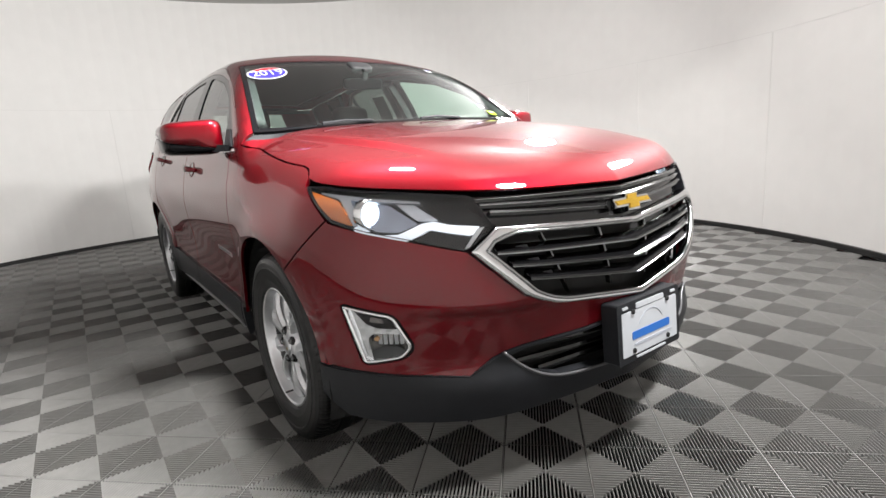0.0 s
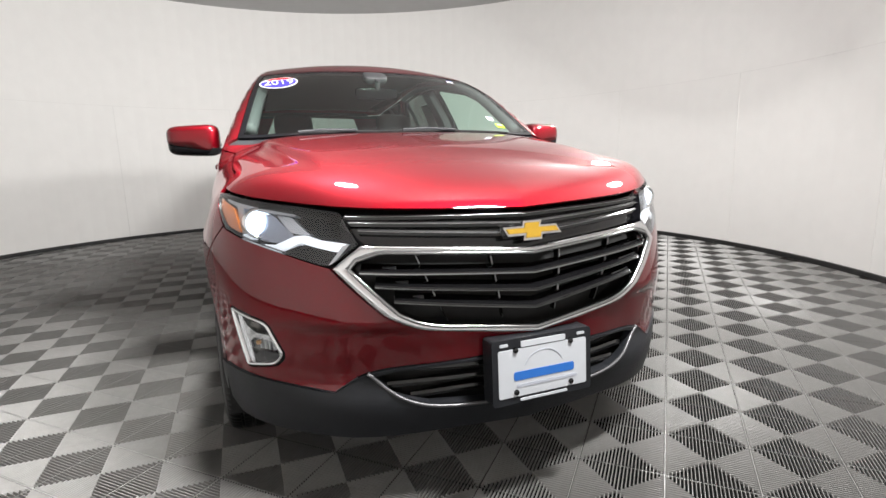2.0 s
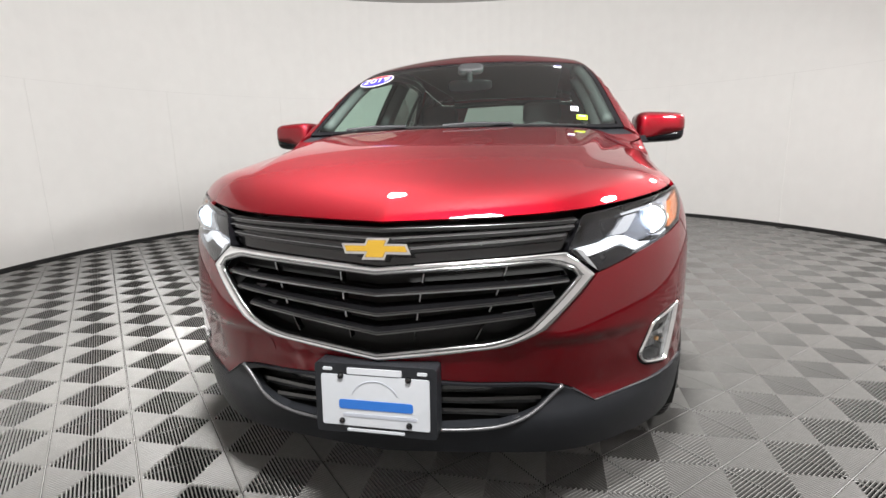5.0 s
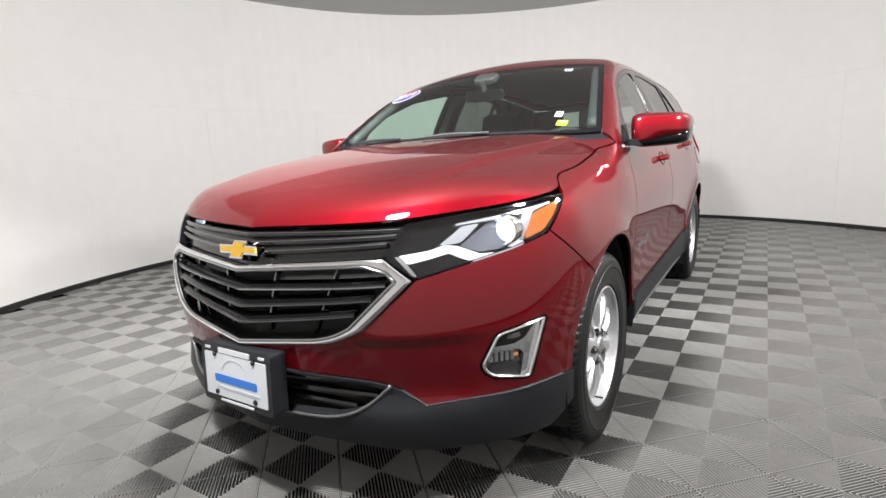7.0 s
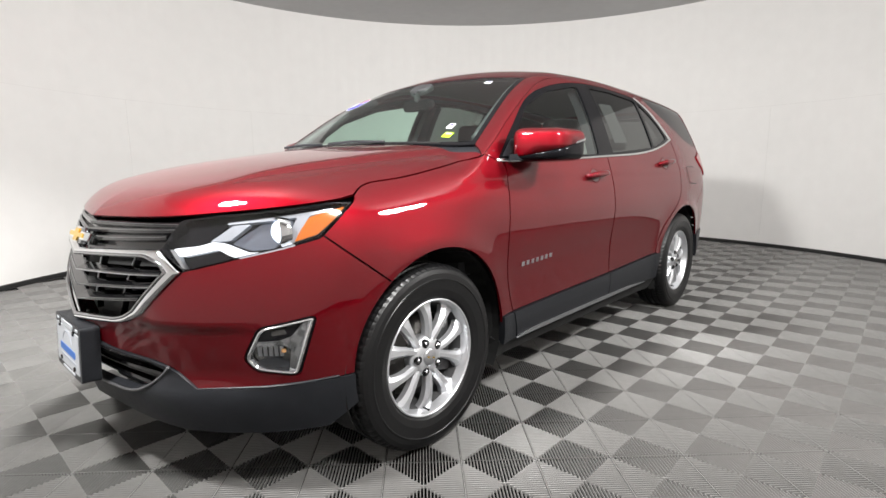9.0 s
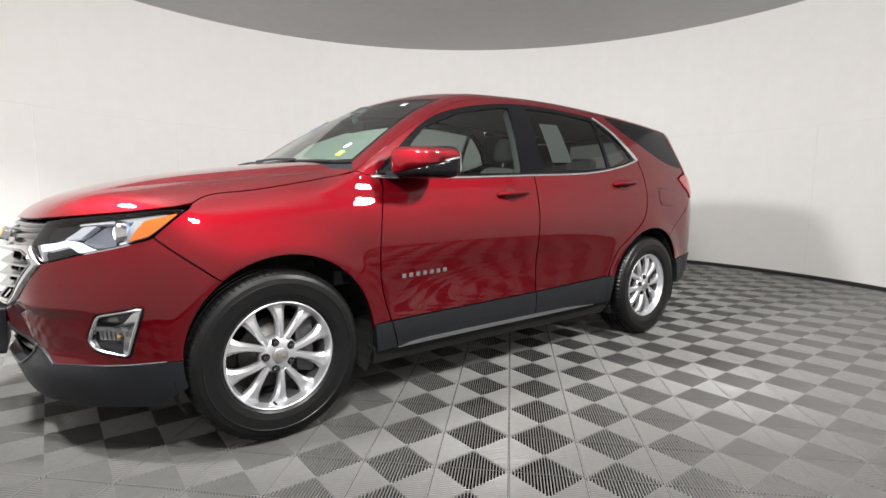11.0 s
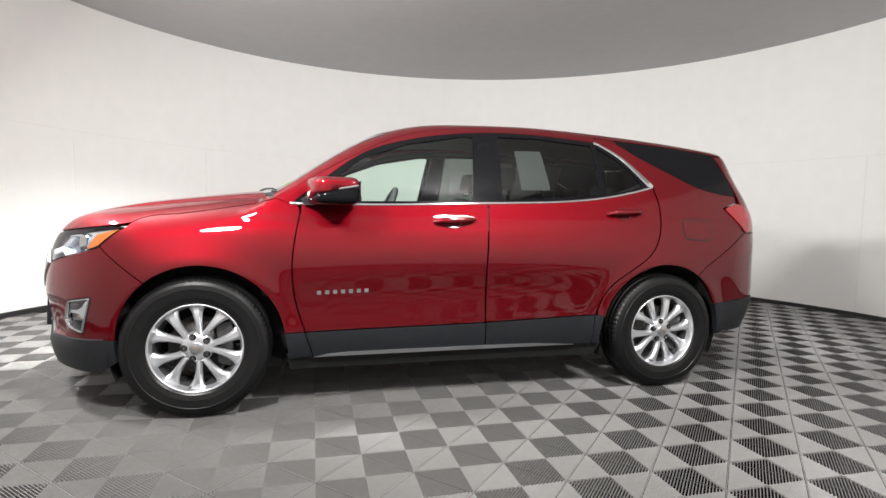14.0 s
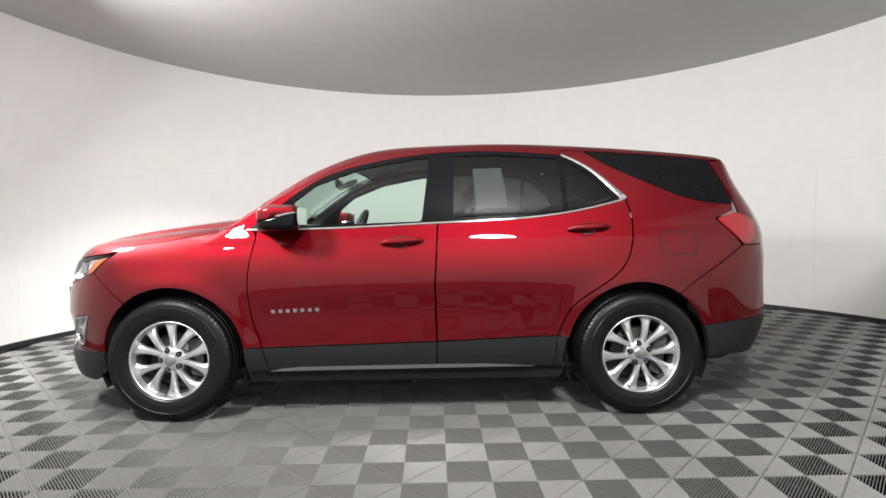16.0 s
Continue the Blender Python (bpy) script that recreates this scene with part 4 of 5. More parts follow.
both("light_arm", lay(arm, belt, 0.012, lift=-0.016, thick=0.025), GLOW_REFLECTOR, headlights, "softly lit upper arm")
side_arm = rounded([(-0.404, 0.852), (-0.390, 0.848), (-0.374, 0.890), (-0.356, 0.930), (-0.300, 0.947), (-0.300, 0.953), (-0.370, 0.940), (-0.450, 0.926), (-0.545, 0.912), (-0.545, 0.906), (-0.450, 0.917), (-0.385, 0.926), (-0.396, 0.896)], 0.004)
both("light_frame", lay(side_arm, belt, 0.012, lift=-0.014, thick=0.025), GLOW_REFLECTOR, headlights, "bright frame round the projector")
eye = rounded([(-0.536, 0.850), (-0.500, 0.884), (-0.470, 0.912), (-0.394, 0.922), (-0.402, 0.880), (-0.404, 0.852), (-0.440, 0.832), (-0.490, 0.828)], 0.008)
both("reflector", lay(eye, belt, 0.015, lift=-0.034, wall=False), LAMP_BRIGHT, headlights, "bright reflector bowl")
shade = rounded([(-0.640, 0.800), (-0.560, 0.826), (-0.520, 0.806), (-0.540, 0.800), (-0.600, 0.782), (-0.628, 0.776)], 0.005)
both("lower_panel", lay(shade, belt, 0.015, lift=-0.016, thick=0.02), GLOSS, headlights, "gloss black lower panel")
fin = rounded([(-0.676, 0.830), (-0.640, 0.776), (-0.630, 0.772), (-0.660, 0.826)], 0.003)
both("inner_fin", lay(fin, belt, 0.012, lift=-0.008, thick=0.02), SATIN, headlights, "silver inner fin")
brow = rounded([(-0.650, 0.846), (-0.600, 0.854), (-0.566, 0.876), (-0.548, 0.904), (-0.640, 0.900)], 0.006)
both("upper_panel", lay(brow, belt, 0.015, lift=-0.022, thick=0.02), GLOSS, headlights, "dark upper panel")
corner = rounded([(-0.390, 0.850), (-0.374, 0.890), (-0.356, 0.924), (-0.302, 0.944), (-0.272, 0.954), (-0.300, 0.912), (-0.338, 0.870)], 0.006)
both("indicator", lay(corner, belt, 0.015, lift=-0.006, thick=0.03), AMBER, headlights, "amber turn signal")


def lathe(profile, n=32, axis="Y"):
    """A body of rotation from points (radius, along)."""
    bm = bmesh.new()
    rows = [[bm.verts.new((r * math.cos(2 * math.pi * i / n), a, r * math.sin(2 * math.pi * i / n))) for r, a in profile] for i in range(n)]
    for i in range(n):
        a, b = rows[i], rows[(i + 1) % n]
        for j in range(len(profile) - 1):
            bm.faces.new((a[j], b[j], b[j + 1], a[j + 1]))
    bmesh.ops.remove_doubles(bm, verts=bm.verts, dist=1e-6)
    bmesh.ops.recalc_face_normals(bm, faces=bm.faces)
    return bm


proj = belt(np.array([-0.443]), np.array([0.877]))[0]
for k, sd in enumerate((1, -1)):
    at = Vector((proj[0] + 0.028, sd * proj[1] * 0.985, proj[2]))
    turn = Matrix.Translation(at) @ Matrix.Rotation(radians(-90 - sd * 6), 4, "Z") @ Matrix.Rotation(radians(180), 4, "Z")
    cup = part("projector_ring", lathe([(0.047, -0.03), (0.046, 0.004), (0.041, 0.006), (0.034, -0.012), (0.034, -0.03)]), CHROME, headlights[k], "bright ring", True)
    cup.matrix_basis = turn
    ball = part("projector_lens", lathe([(0.0, 0.014)] + [(0.035 * math.sin(a), -0.012 + 0.026 * math.cos(a)) for a in np.linspace(0.15, 1.57, 8)]), BULB, headlights[k], "glowing projector lens", True)
    ball.matrix_basis = turn

# fog lamps
fog_line = rounded(np.array(FOG), 0.02)
fogs = [tagged(new("fog_lamp"), "fog lamp in a chrome bezel") for _ in (L, R)]
for f in fogs:
    f.parent = car
for k in (0, 1):
    bm = loft_ring(inset(fog_line, 0.004), inset(fog_line, 0.013), belt, 0.0, 0.005, 6, 0.006)
    if k:
        bmesh.ops.scale(bm, vec=(1, -1, 1), verts=bm.verts)
        bmesh.ops.reverse_faces(bm, faces=bm.faces)
    part("bezel", bm, CHROME, fogs[k], "chrome bezel", True)
both("surround", lay(fog_line, belt, 0.010, gap=0.0, holes=[inset(fog_line, 0.006)], lift=-0.002, thick=0.02), GLOSS, fogs, "thin black surround")
both("housing", lay(fog_line, belt, 0.02, lift=-0.045, wall=False), LAMP_GREY, fogs)
low_fog = rounded([(-0.402, 0.446), (-0.412, 0.526), (-0.488, 0.528), (-0.500, 0.492), (-0.482, 0.462)], 0.010)
both("reflector", lay(low_fog, belt, 0.010, lift=-0.030, thick=0.01), FOG_REFLECTOR, fogs, "bright reflector")
for k in range(5):
    x0 = -0.424 - 0.013 * k
    both("reflector_rib", lay([(x0, 0.488), (x0 - 0.008, 0.488), (x0 - 0.008, 0.524), (x0, 0.524)], belt, 0.012, lift=-0.024, thick=0.008), SATIN, fogs)
mouth = rounded([(-0.408, 0.446), (-0.408, 0.470), (-0.440, 0.486), (-0.478, 0.482), (-0.486, 0.464)], 0.010)
both("lower_cup", lay(mouth, belt, 0.012, lift=-0.018, thick=0.012), LAMP_GREY, fogs, "dark lower cup")
both("bulb", lay(rounded([(-0.416, 0.502), (-0.416, 0.514), (-0.428, 0.514), (-0.428, 0.502)], 0.005), belt, 0.008, lift=-0.016, thick=0.01), BULB_GLASS, fogs, "unlit bulb")
both("lens", lay(inset(fog_line, 0.010), belt, 0.02, lift=-0.006, wall=False), LENS_CLEAR, fogs)
swoosh = rounded([(-0.356, 0.604), (-0.376, 0.530), (-0.398, 0.442), (-0.412, 0.446), (-0.404, 0.512), (-0.418, 0.528), (-0.494, 0.526), (-0.490, 0.545), (-0.428, 0.546), (-0.402, 0.558), (-0.376, 0.596)], 0.006)
both("trim", lay(swoosh, belt, 0.010, lift=-0.010, thick=0.02), CHROME, fogs, "chrome swoosh")
pupil = rounded([(-0.374, 0.602), (-0.400, 0.562), (-0.428, 0.546), (-0.492, 0.543), (-0.470, 0.586), (-0.430, 0.598)], 0.006)
both("eye_panel", lay(pupil, belt, 0.012, lift=-0.0085, thick=0.02), GLOSS, fogs, "gloss black panel")
slot = rounded([(-0.412, 0.566), (-0.446, 0.562), (-0.444, 0.576), (-0.416, 0.582)], 0.003)
both("small_lens", lay(slot, belt, 0.012, lift=-0.0070, thick=0.004), FOG_REFLECTOR, fogs, "small grey lens")
for ob in [o for f in fogs for o in f.children if o.name.startswith("lens")]:
    ob.visible_shadow = False

# lower intake
INT = mirrored(w_of(INTAKE))
skin("intake_back", lay(INT, nose, 0.04, lift=-0.06, wall=False), DARK, bumper)
for z, ze, we in ((0.448, 0.446, 0.31), (0.415, 0.405, 0.325), (0.380, 0.372, 0.275)):
    p, nm = strip_on_nose(z, ze, we, 0.022)
    part("slat", sweep(p, nm, [(-0.009, 0.0), (-0.006, -0.03), (0.006, -0.03), (0.009, 0.0), (0.0, 0.003)]), BAR, bumper)
trim_w = np.concatenate([np.array(w_of([(-0.70, 0.452), (-0.715, 0.430), (-0.752, 0.386), (-0.83, 0.345), (-0.943, 0.334), (S_NOSE, 0.332)]))])
trim_w = smooth_line(trim_w, 6)
trim_w = np.concatenate([trim_w, (trim_w * (-1, 1))[::-1][1:]])
p = nose(trim_w[:, 0], trim_w[:, 1])
part("apron_trim", sweep(p + 0.007 * slope(p), slope(p), dome(0.010, 0.005)), EDGE_GREY, bumper, "grey line round the intake", True)
for sd in (1, -1):
    lip3 = np.array(LIP[4:] + [(-0.30, 0.412)])
    q = belt(lip3[:, 0], lip3[:, 1])
    part("lip_trim", sweep(dense(q * (1, sd, 1), 0.02, False), slope(dense(q, 0.02, False)) * (1, sd, 1), dome(0.006, 0.008, 4)), PLASTIC, bumper)
tow = rounded(np.array([(0.245, 0.525), (0.325, 0.532), (0.335, 0.560), (0.30, 0.572), (0.25, 0.566)]), 0.012)
skin("tow_cover", lay(tow, nose, 0.02, lift=0.0012, thick=0.001), PAINT, bumper)

# dealer plate: plain bars stand for its lettering
WHITE = material("plate_white", (0.44, 0.46, 0.49), 0.3, grain=0.03)
BLUE = material("plate_blue", (0.02, 0.12, 0.42), 0.4, grain=0.05)
GREY = material("plate_grey", (0.35, 0.37, 0.42), 0.4, grain=0.05)


def slab(w, h, y0, y1, r=0.01, cx=0.0, cz=0.0):
    """A rounded upright slab in its own x and z, from y0 to y1 deep."""
    line = rounded([(-w / 2, -h / 2), (w / 2, -h / 2), (w / 2, h / 2), (-w / 2, h / 2)], r, 3)
    bm = prism([(cx + x, cz + z) for x, z in line], y0, y1)
    bmesh.ops.rotate(bm, verts=bm.verts, matrix=Matrix.Rotation(radians(90), 3, "X"))
    bm.normal_update()
    return bm


plate = part("plate_holder", slab(0.335, 0.195, -0.03, 0.028, 0.012), PLASTIC, car, "black plate holder with a white dealer plate")
plate.matrix_basis = Matrix.Translation((-0.925, 0, 0.447)) @ Matrix.Rotation(radians(-90), 4, "Z") @ Matrix.Rotation(radians(-3), 4, "X")
part("plate", slab(0.298, 0.142, 0.020, 0.0305, 0.006, 0, -0.004), WHITE, plate, "white dealer plate")
part("frame_bar", slab(0.15, 0.017, 0.02, 0.0315, 0.004, 0, 0.079), WHITE, plate, "white bar")
part("frame_bar", slab(0.16, 0.007, 0.02, 0.0310, 0.002, 0, -0.087), WHITE, plate, "white bar")
part("plate_bar", slab(0.205, 0.026, 0.025, 0.0318, 0.008, 0.002, -0.014), BLUE, plate, "blue bar")
part("plate_bar", slab(0.205, 0.009, 0.025, 0.0318, 0.003, 0.012, -0.044), GREY, plate, "grey bar")
for sx in (-0.13, 0.13):
    part("frame_bar", slab(0.026, 0.008, 0.02, 0.0312, 0.003, sx, 0.082), WHITE, plate)
arc = [(0.066 * math.cos(a), -0.0315, -0.004 + 0.058 * math.sin(a)) for a in np.linspace(0.35, math.pi - 0.35, 24)]
part("plate_arc", sweep(np.array(arc), np.tile((0, -1.0, 0), (24, 1)), dome(0.003, 0.0006, 3)), GREY, plate, "thin grey arc")
for sx, sz in ((-0.093, 0.064), (0.093, 0.064), (-0.093, -0.062), (0.093, -0.062)):
    screw = part("screw", lathe([(0.0, -0.004), (0.0075, -0.003), (0.0085, 0.0), (0.0085, 0.004)], 14), BAR, plate)
    screw.matrix_basis = Matrix.Translation((sx, -0.032, sz))

# ---- wheels ----
DISC = material("brake_disc_iron", (0.10, 0.095, 0.09), 0.45, metal=0.8, grain=0.2)


def tyre_bm():
    """Tyre with a grooved and notched tread, axis along y, outer side at -y."""
    half = [(0.225, 0.094), (0.238, 0.104), (0.262, 0.111), (0.288, 0.1135), (0.300, 0.1145), (0.302, 0.1165), (0.306, 0.1165), (0.308, 0.1145), (0.325, 0.112), (0.340, 0.106), (0.350, 0.097), (0.356, 0.086)]
    tread = [(0.358, 0.078), (0.359, 0.066), (0.352, 0.063), (0.352, 0.056), (0.360, 0.053), (0.361, 0.030), (0.353, 0.027), (0.353, 0.019), (0.3615, 0.016)]
    side = half + tread
    prof = [(r, -a) for r, a in side] + [(r, a) for r, a in side[::-1]]
    n = 240
    bm = bmesh.new()
    rows = []
    for i in range(n):
        c, s = math.cos(2 * math.pi * i / n), math.sin(2 * math.pi * i / n)
        row = []
        for r, a in prof:
            notch = 0.0022 if (i % 3 == 0 and 0.345 < r and 0.05 < abs(a) < 0.10) else 0.0
            row.append(bm.verts.new(((r - notch) * c, a, (r - notch) * s)))
        rows.append(row)
    for i in range(n):
        a, b = rows[i], rows[(i + 1) % n]
        for j in range(len(prof) - 1):
            bm.faces.new((a[j], b[j], b[j + 1], a[j + 1]))
    bmesh.ops.recalc_face_normals(bm, faces=bm.faces)
    return bm


def spoke_bm(angle):
    """One tapered spoke that leans away from its twin, ridge along the middle."""
    bm = bmesh.new()
    rows = []
    for t in [0, 0.1, 0.2, 0.3, 0.4, 0.5, 0.6, 0.7, 0.76, 0.82, 0.87, 0.91, 0.95, 0.98, 1.0]:
        r = 0.050 + t * 0.176
        a = radians(angle * (0.42 + 0.58 * t**0.75))
        w = 0.0150 + 0.002 * t + 0.021 * t**3.5 + 0.022 * t**12
        y = -0.064 - 0.020 * math.sin(math.pi * (0.15 + 0.6 * t)) + 0.012 * t**4
        c, s = math.cos(a), math.sin(a)
        ring_ = []
        for across, deep in ((-w, 0.036), (-w, 0.014), (-0.45 * w, 0.0), (0.45 * w, 0.0), (w, 0.014), (w, 0.036)):
            ring_.append(bm.verts.new((-s * across + c * r, y + deep, c * across + s * r)))
        rows.append(ring_)
    for a, b in zip(rows, rows[1:]):
        for j in range(6):
            bm.faces.new((a[j], a[(j + 1) % 6], b[(j + 1) % 6], b[j]))
    bm.faces.new(rows[0][::-1])
    bm.faces.new(rows[-1])
    bmesh.ops.recalc_face_normals(bm, faces=bm.faces)
    return bm


DULL = material("dull_alloy", (0.09, 0.09, 0.092), 0.5, metal=0.6, grain=0.2)
NUT = material("dark_steel_nut", (0.16, 0.16, 0.165), 0.22, metal=1.0, grain=0.1)
wheel = tagged(new("wheel"), "alloy wheel with ten paired spokes")
wheel.parent = car
part("tyre", tyre_bm(), RUBBER, wheel, "black tyre with grooved tread")
rim_prof = [(0.236, -0.098), (0.233, -0.101), (0.229, -0.100), (0.226, -0.094), (0.222, -0.080), (0.215, -0.060)]
barrel_prof = [(0.215, -0.060), (0.205, -0.02), (0.200, 0.05), (0.212, 0.10), (0.236, 0.100)]
rim_ob = part("rim", lathe(rim_prof, 72), ALLOY, wheel, "silver alloy rim", True)
rim_ob.matrix_basis = Matrix.Diagonal((0.966, 1, 0.966, 1))
part("barrel", lathe(barrel_prof, 60), DULL, rim_ob, "dull dark barrel", True)
for k in range(5):
    for twin in (-19.5, 19.5):
        sp = part("spoke", spoke_bm(twin), ALLOY, rim_ob)
        sp.matrix_basis = Matrix.Rotation(radians(-(90 + 72 * k)), 4, "Y")
hub = part("hub", lathe([(0.0, -0.083), (0.036, -0.083), (0.052, -0.081), (0.074, -0.075), (0.083, -0.060), (0.085, -0.03), (0.05, -0.02)], 48), ALLOY, rim_ob, "", True)
cap = part("centre_cap", lathe([(0.0, -0.092), (0.028, -0.091), (0.034, -0.088), (0.036, -0.080)], 32), SATIN, rim_ob, "silver centre cap", True)
small = prism([(x * 0.24, y * 0.24) for x, y in bow], 0.0, 0.0012)
mark = part("cap_mark", small, GOLD, rim_ob, "small gold mark")
mark.matrix_basis = Matrix.Translation((0, -0.0905, 0)) @ Matrix.Rotation(radians(90), 4, "X")
for k in range(5):
    a = radians(90 + 36 + 72 * k)
    nut = part("lug_nut", lathe([(0.0, -0.018), (0.007, -0.0175), (0.0115, -0.013), (0.0125, 0.004), (0.014, 0.006)], 6), NUT, rim_ob)
    nut.matrix_basis = Matrix.Translation((0.060 * math.cos(a), -0.074, 0.060 * math.sin(a)))
    pocket = part("nut_pocket", lathe([(0.0, -0.0005), (0.0170, -0.0005), (0.0180, 0.010)], 20), BAR, rim_ob)
    pocket.matrix_basis = Matrix.Translation((0.060 * math.cos(a), -0.0825, 0.060 * math.sin(a)))
part("brake_disc", lathe([(0.06, -0.025), (0.06, -0.012), (0.148, -0.012), (0.150, 0.012), (0.06, 0.012)], 48), DISC, wheel, "worn brake disc", True)
bm = prism(rounded([(-0.10, 0.09), (0.10, 0.09), (0.12, 0.165), (-0.12, 0.165)], 0.02), -0.045, 0.03)
bmesh.ops.rotate(bm, verts=bm.verts, matrix=Matrix.Rotation(radians(90), 3, "X"))
cal = part("brake_caliper", bm, DULL, wheel)
cal.matrix_basis = Matrix.Rotation(radians(70), 4, "Y")
valve = part("valve", lathe([(0.0, -0.03), (0.004, -0.03), (0.004, 0.0)], 8), BAR, rim_ob)
valve.matrix_basis = Matrix.Translation((0.035, -0.075, -0.205))
wheel.matrix_basis = Matrix.Translation((0.0, -0.79, 0.357)) @ Matrix.Rotation(radians(18), 4, "Y")
for x, sd, spin in ((2.722, 1, 30), (0.0, -1, 20), (2.722, -1, 47)):
    turn = Matrix.Rotation(radians(spin), 4, "Y")
    copy_thing(wheel, Matrix.Translation((x, -0.79 * sd, 0.357)) @ (turn if sd > 0 else Matrix.Rotation(radians(180), 4, "Z") @ turn))

# wheel-house liners
for cx in (0.02, 2.70):
    for sd in (1, -1):
        n = 30
        bm = bmesh.new()
        rows = []
        for a in np.linspace(-25, 205, n):
            c, s = math.cos(radians(a)), math.sin(radians(a))
            rows.append([bm.verts.new((cx + r * c, -sd * y, max(0.2, 0.37 + r * s))) for r, y in ((0.418, 0.878), (0.430, 0.83), (0.430, 0.60), (0.10, 0.58))])
        for a, b in zip(rows, rows[1:]):
            for j in range(3):
                bm.faces.new((a[j], a[j + 1], b[j + 1], b[j]))
        part("wheel_liner", bm, DARK, car, "black wheel-house liner")

# ---- mirrors, handles, letters ----
def pod(cx, cy, cz, sx, sy, sz, power=3.0, lean=0.0, n=28, m=18):
    """A rounded pod, flatter at its back, tapering outwards."""
    bm = bmesh.new()
    sgn = lambda v, p: math.copysign(abs(v) ** p, v)
    rows = []
    for i in range(m + 1):
        v = math.pi * (i / m - 0.5)
        row = []
        for j in range(n):
            u = 2 * math.pi * j / n
            e = 2 / power
            x, y, z = sgn(math.cos(v), e) * sgn(math.cos(u), e), sgn(math.sin(v), e), sgn(math.cos(v), e) * sgn(math.sin(u), e)
            taper = 1 - 0.14 * (y + 1) / 2
            row.append(bm.verts.new((cx + sx * x * taper * (0.62 if x > 0 else 1.0) + lean * y, cy - sy * y, cz + sz * z * taper)))
        rows.append(row)
    for a, b in zip(rows, rows[1:]):
        for j in range(n):
            bm.faces.new((a[j], a[(j + 1) % n], b[(j + 1) % n], b[j]))
    bmesh.ops.remove_doubles(bm, verts=bm.verts, dist=1e-5)
    bmesh.ops.recalc_face_normals(bm, faces=bm.faces)
    return bm


def cut(bm, co, no, fill=True):
    """Keeps the side of a plane that its normal points away from."""
    geom = bmesh.ops.bisect_plane(bm, geom=bm.verts[:] + bm.edges[:] + bm.faces[:], plane_co=co, plane_no=no, clear_outer=True)
    if fill:
        edges = [g for g in geom["geom_cut"] if isinstance(g, bmesh.types.BMEdge)]
        bmesh.ops.contextual_create(bm, geom=edges)
    return bm


def flip_y(bm):
    bmesh.ops.scale(bm, vec=(1, -1, 1), verts=bm.verts)
    bmesh.ops.reverse_faces(bm, faces=bm.faces)
    return bm


MIRROR = material("mirror_glass", (0.85, 0.87, 0.88), 0.02, metal=1.0)
for k, sd in enumerate((1, -1)):
    side = (lambda b: b) if sd > 0 else flip_y
    mir = tagged(new("wing_mirror"), "red wing mirror with black base")
    mir.parent = car
    geo = (0.694, -0.972, 1.166, 0.155, 0.119, 0.079, 5.0)
    part("shell", side(cut(pod(*geo, lean=0.02), (0.78, -0.985, 1.180), (0.22, -0.12, -1))), PAINT, mir, "red shell", True)
    part("base", side(cut(pod(0.694, -0.972, 1.164, 0.152, 0.116, 0.077, 5.0, lean=0.02), (0.78, -0.985, 1.1795), (-0.22, 0.12, 1))), GLOSS, mir, "black lower half", True)
    part("indicator", side(cut(cut(cut(pod(0.694, -0.973, 1.166, 0.158, 0.122, 0.0805, 5.0, lean=0.02), (0.78, -0.985, 1.175), (0.22, -0.12, -1)), (0.78, -0.985, 1.184), (-0.22, 0.12, 1)), (0.69, 0, 0), (-1, 0, 0))), CHROME, mir, "chrome strip", True)
    part("arm", side(sweep(np.array([(0.56, -0.83, 1.112), (0.60, -0.88, 1.114), (0.655, -0.98, 1.122)]), np.tile((0, 0, 1.0), (3, 1)), [(-0.055, -0.014), (0.055, -0.014), (0.06, 0.014), (-0.06, 0.014)])), PLASTIC, mir, "black arm")
    gm = part("glass", side(slab(0.185, 0.11, -0.002, 0.002, 0.03)), MIRROR, mir, "mirror glass")
    gm.matrix_basis = Matrix.Translation((0.799, -sd * 0.972, 1.166)) @ Matrix.Rotation(radians(90), 4, "Z")
    sail = lay(fl((0.50, 1.118), (0.635, 1.122), (0.665, 1.20), (0.60, 1.195)), belt, 0.03, lift=0.004)
    skin("sail", sail, PLASTIC, mir, "", mirror=sd < 0)

HANDLE = smooth_line([(0, 0.0), (0.03, 0.032), (0.09, 0.042), (0.16, 0.042), (0.205, 0.034), (0.235, 0.002)], 5)
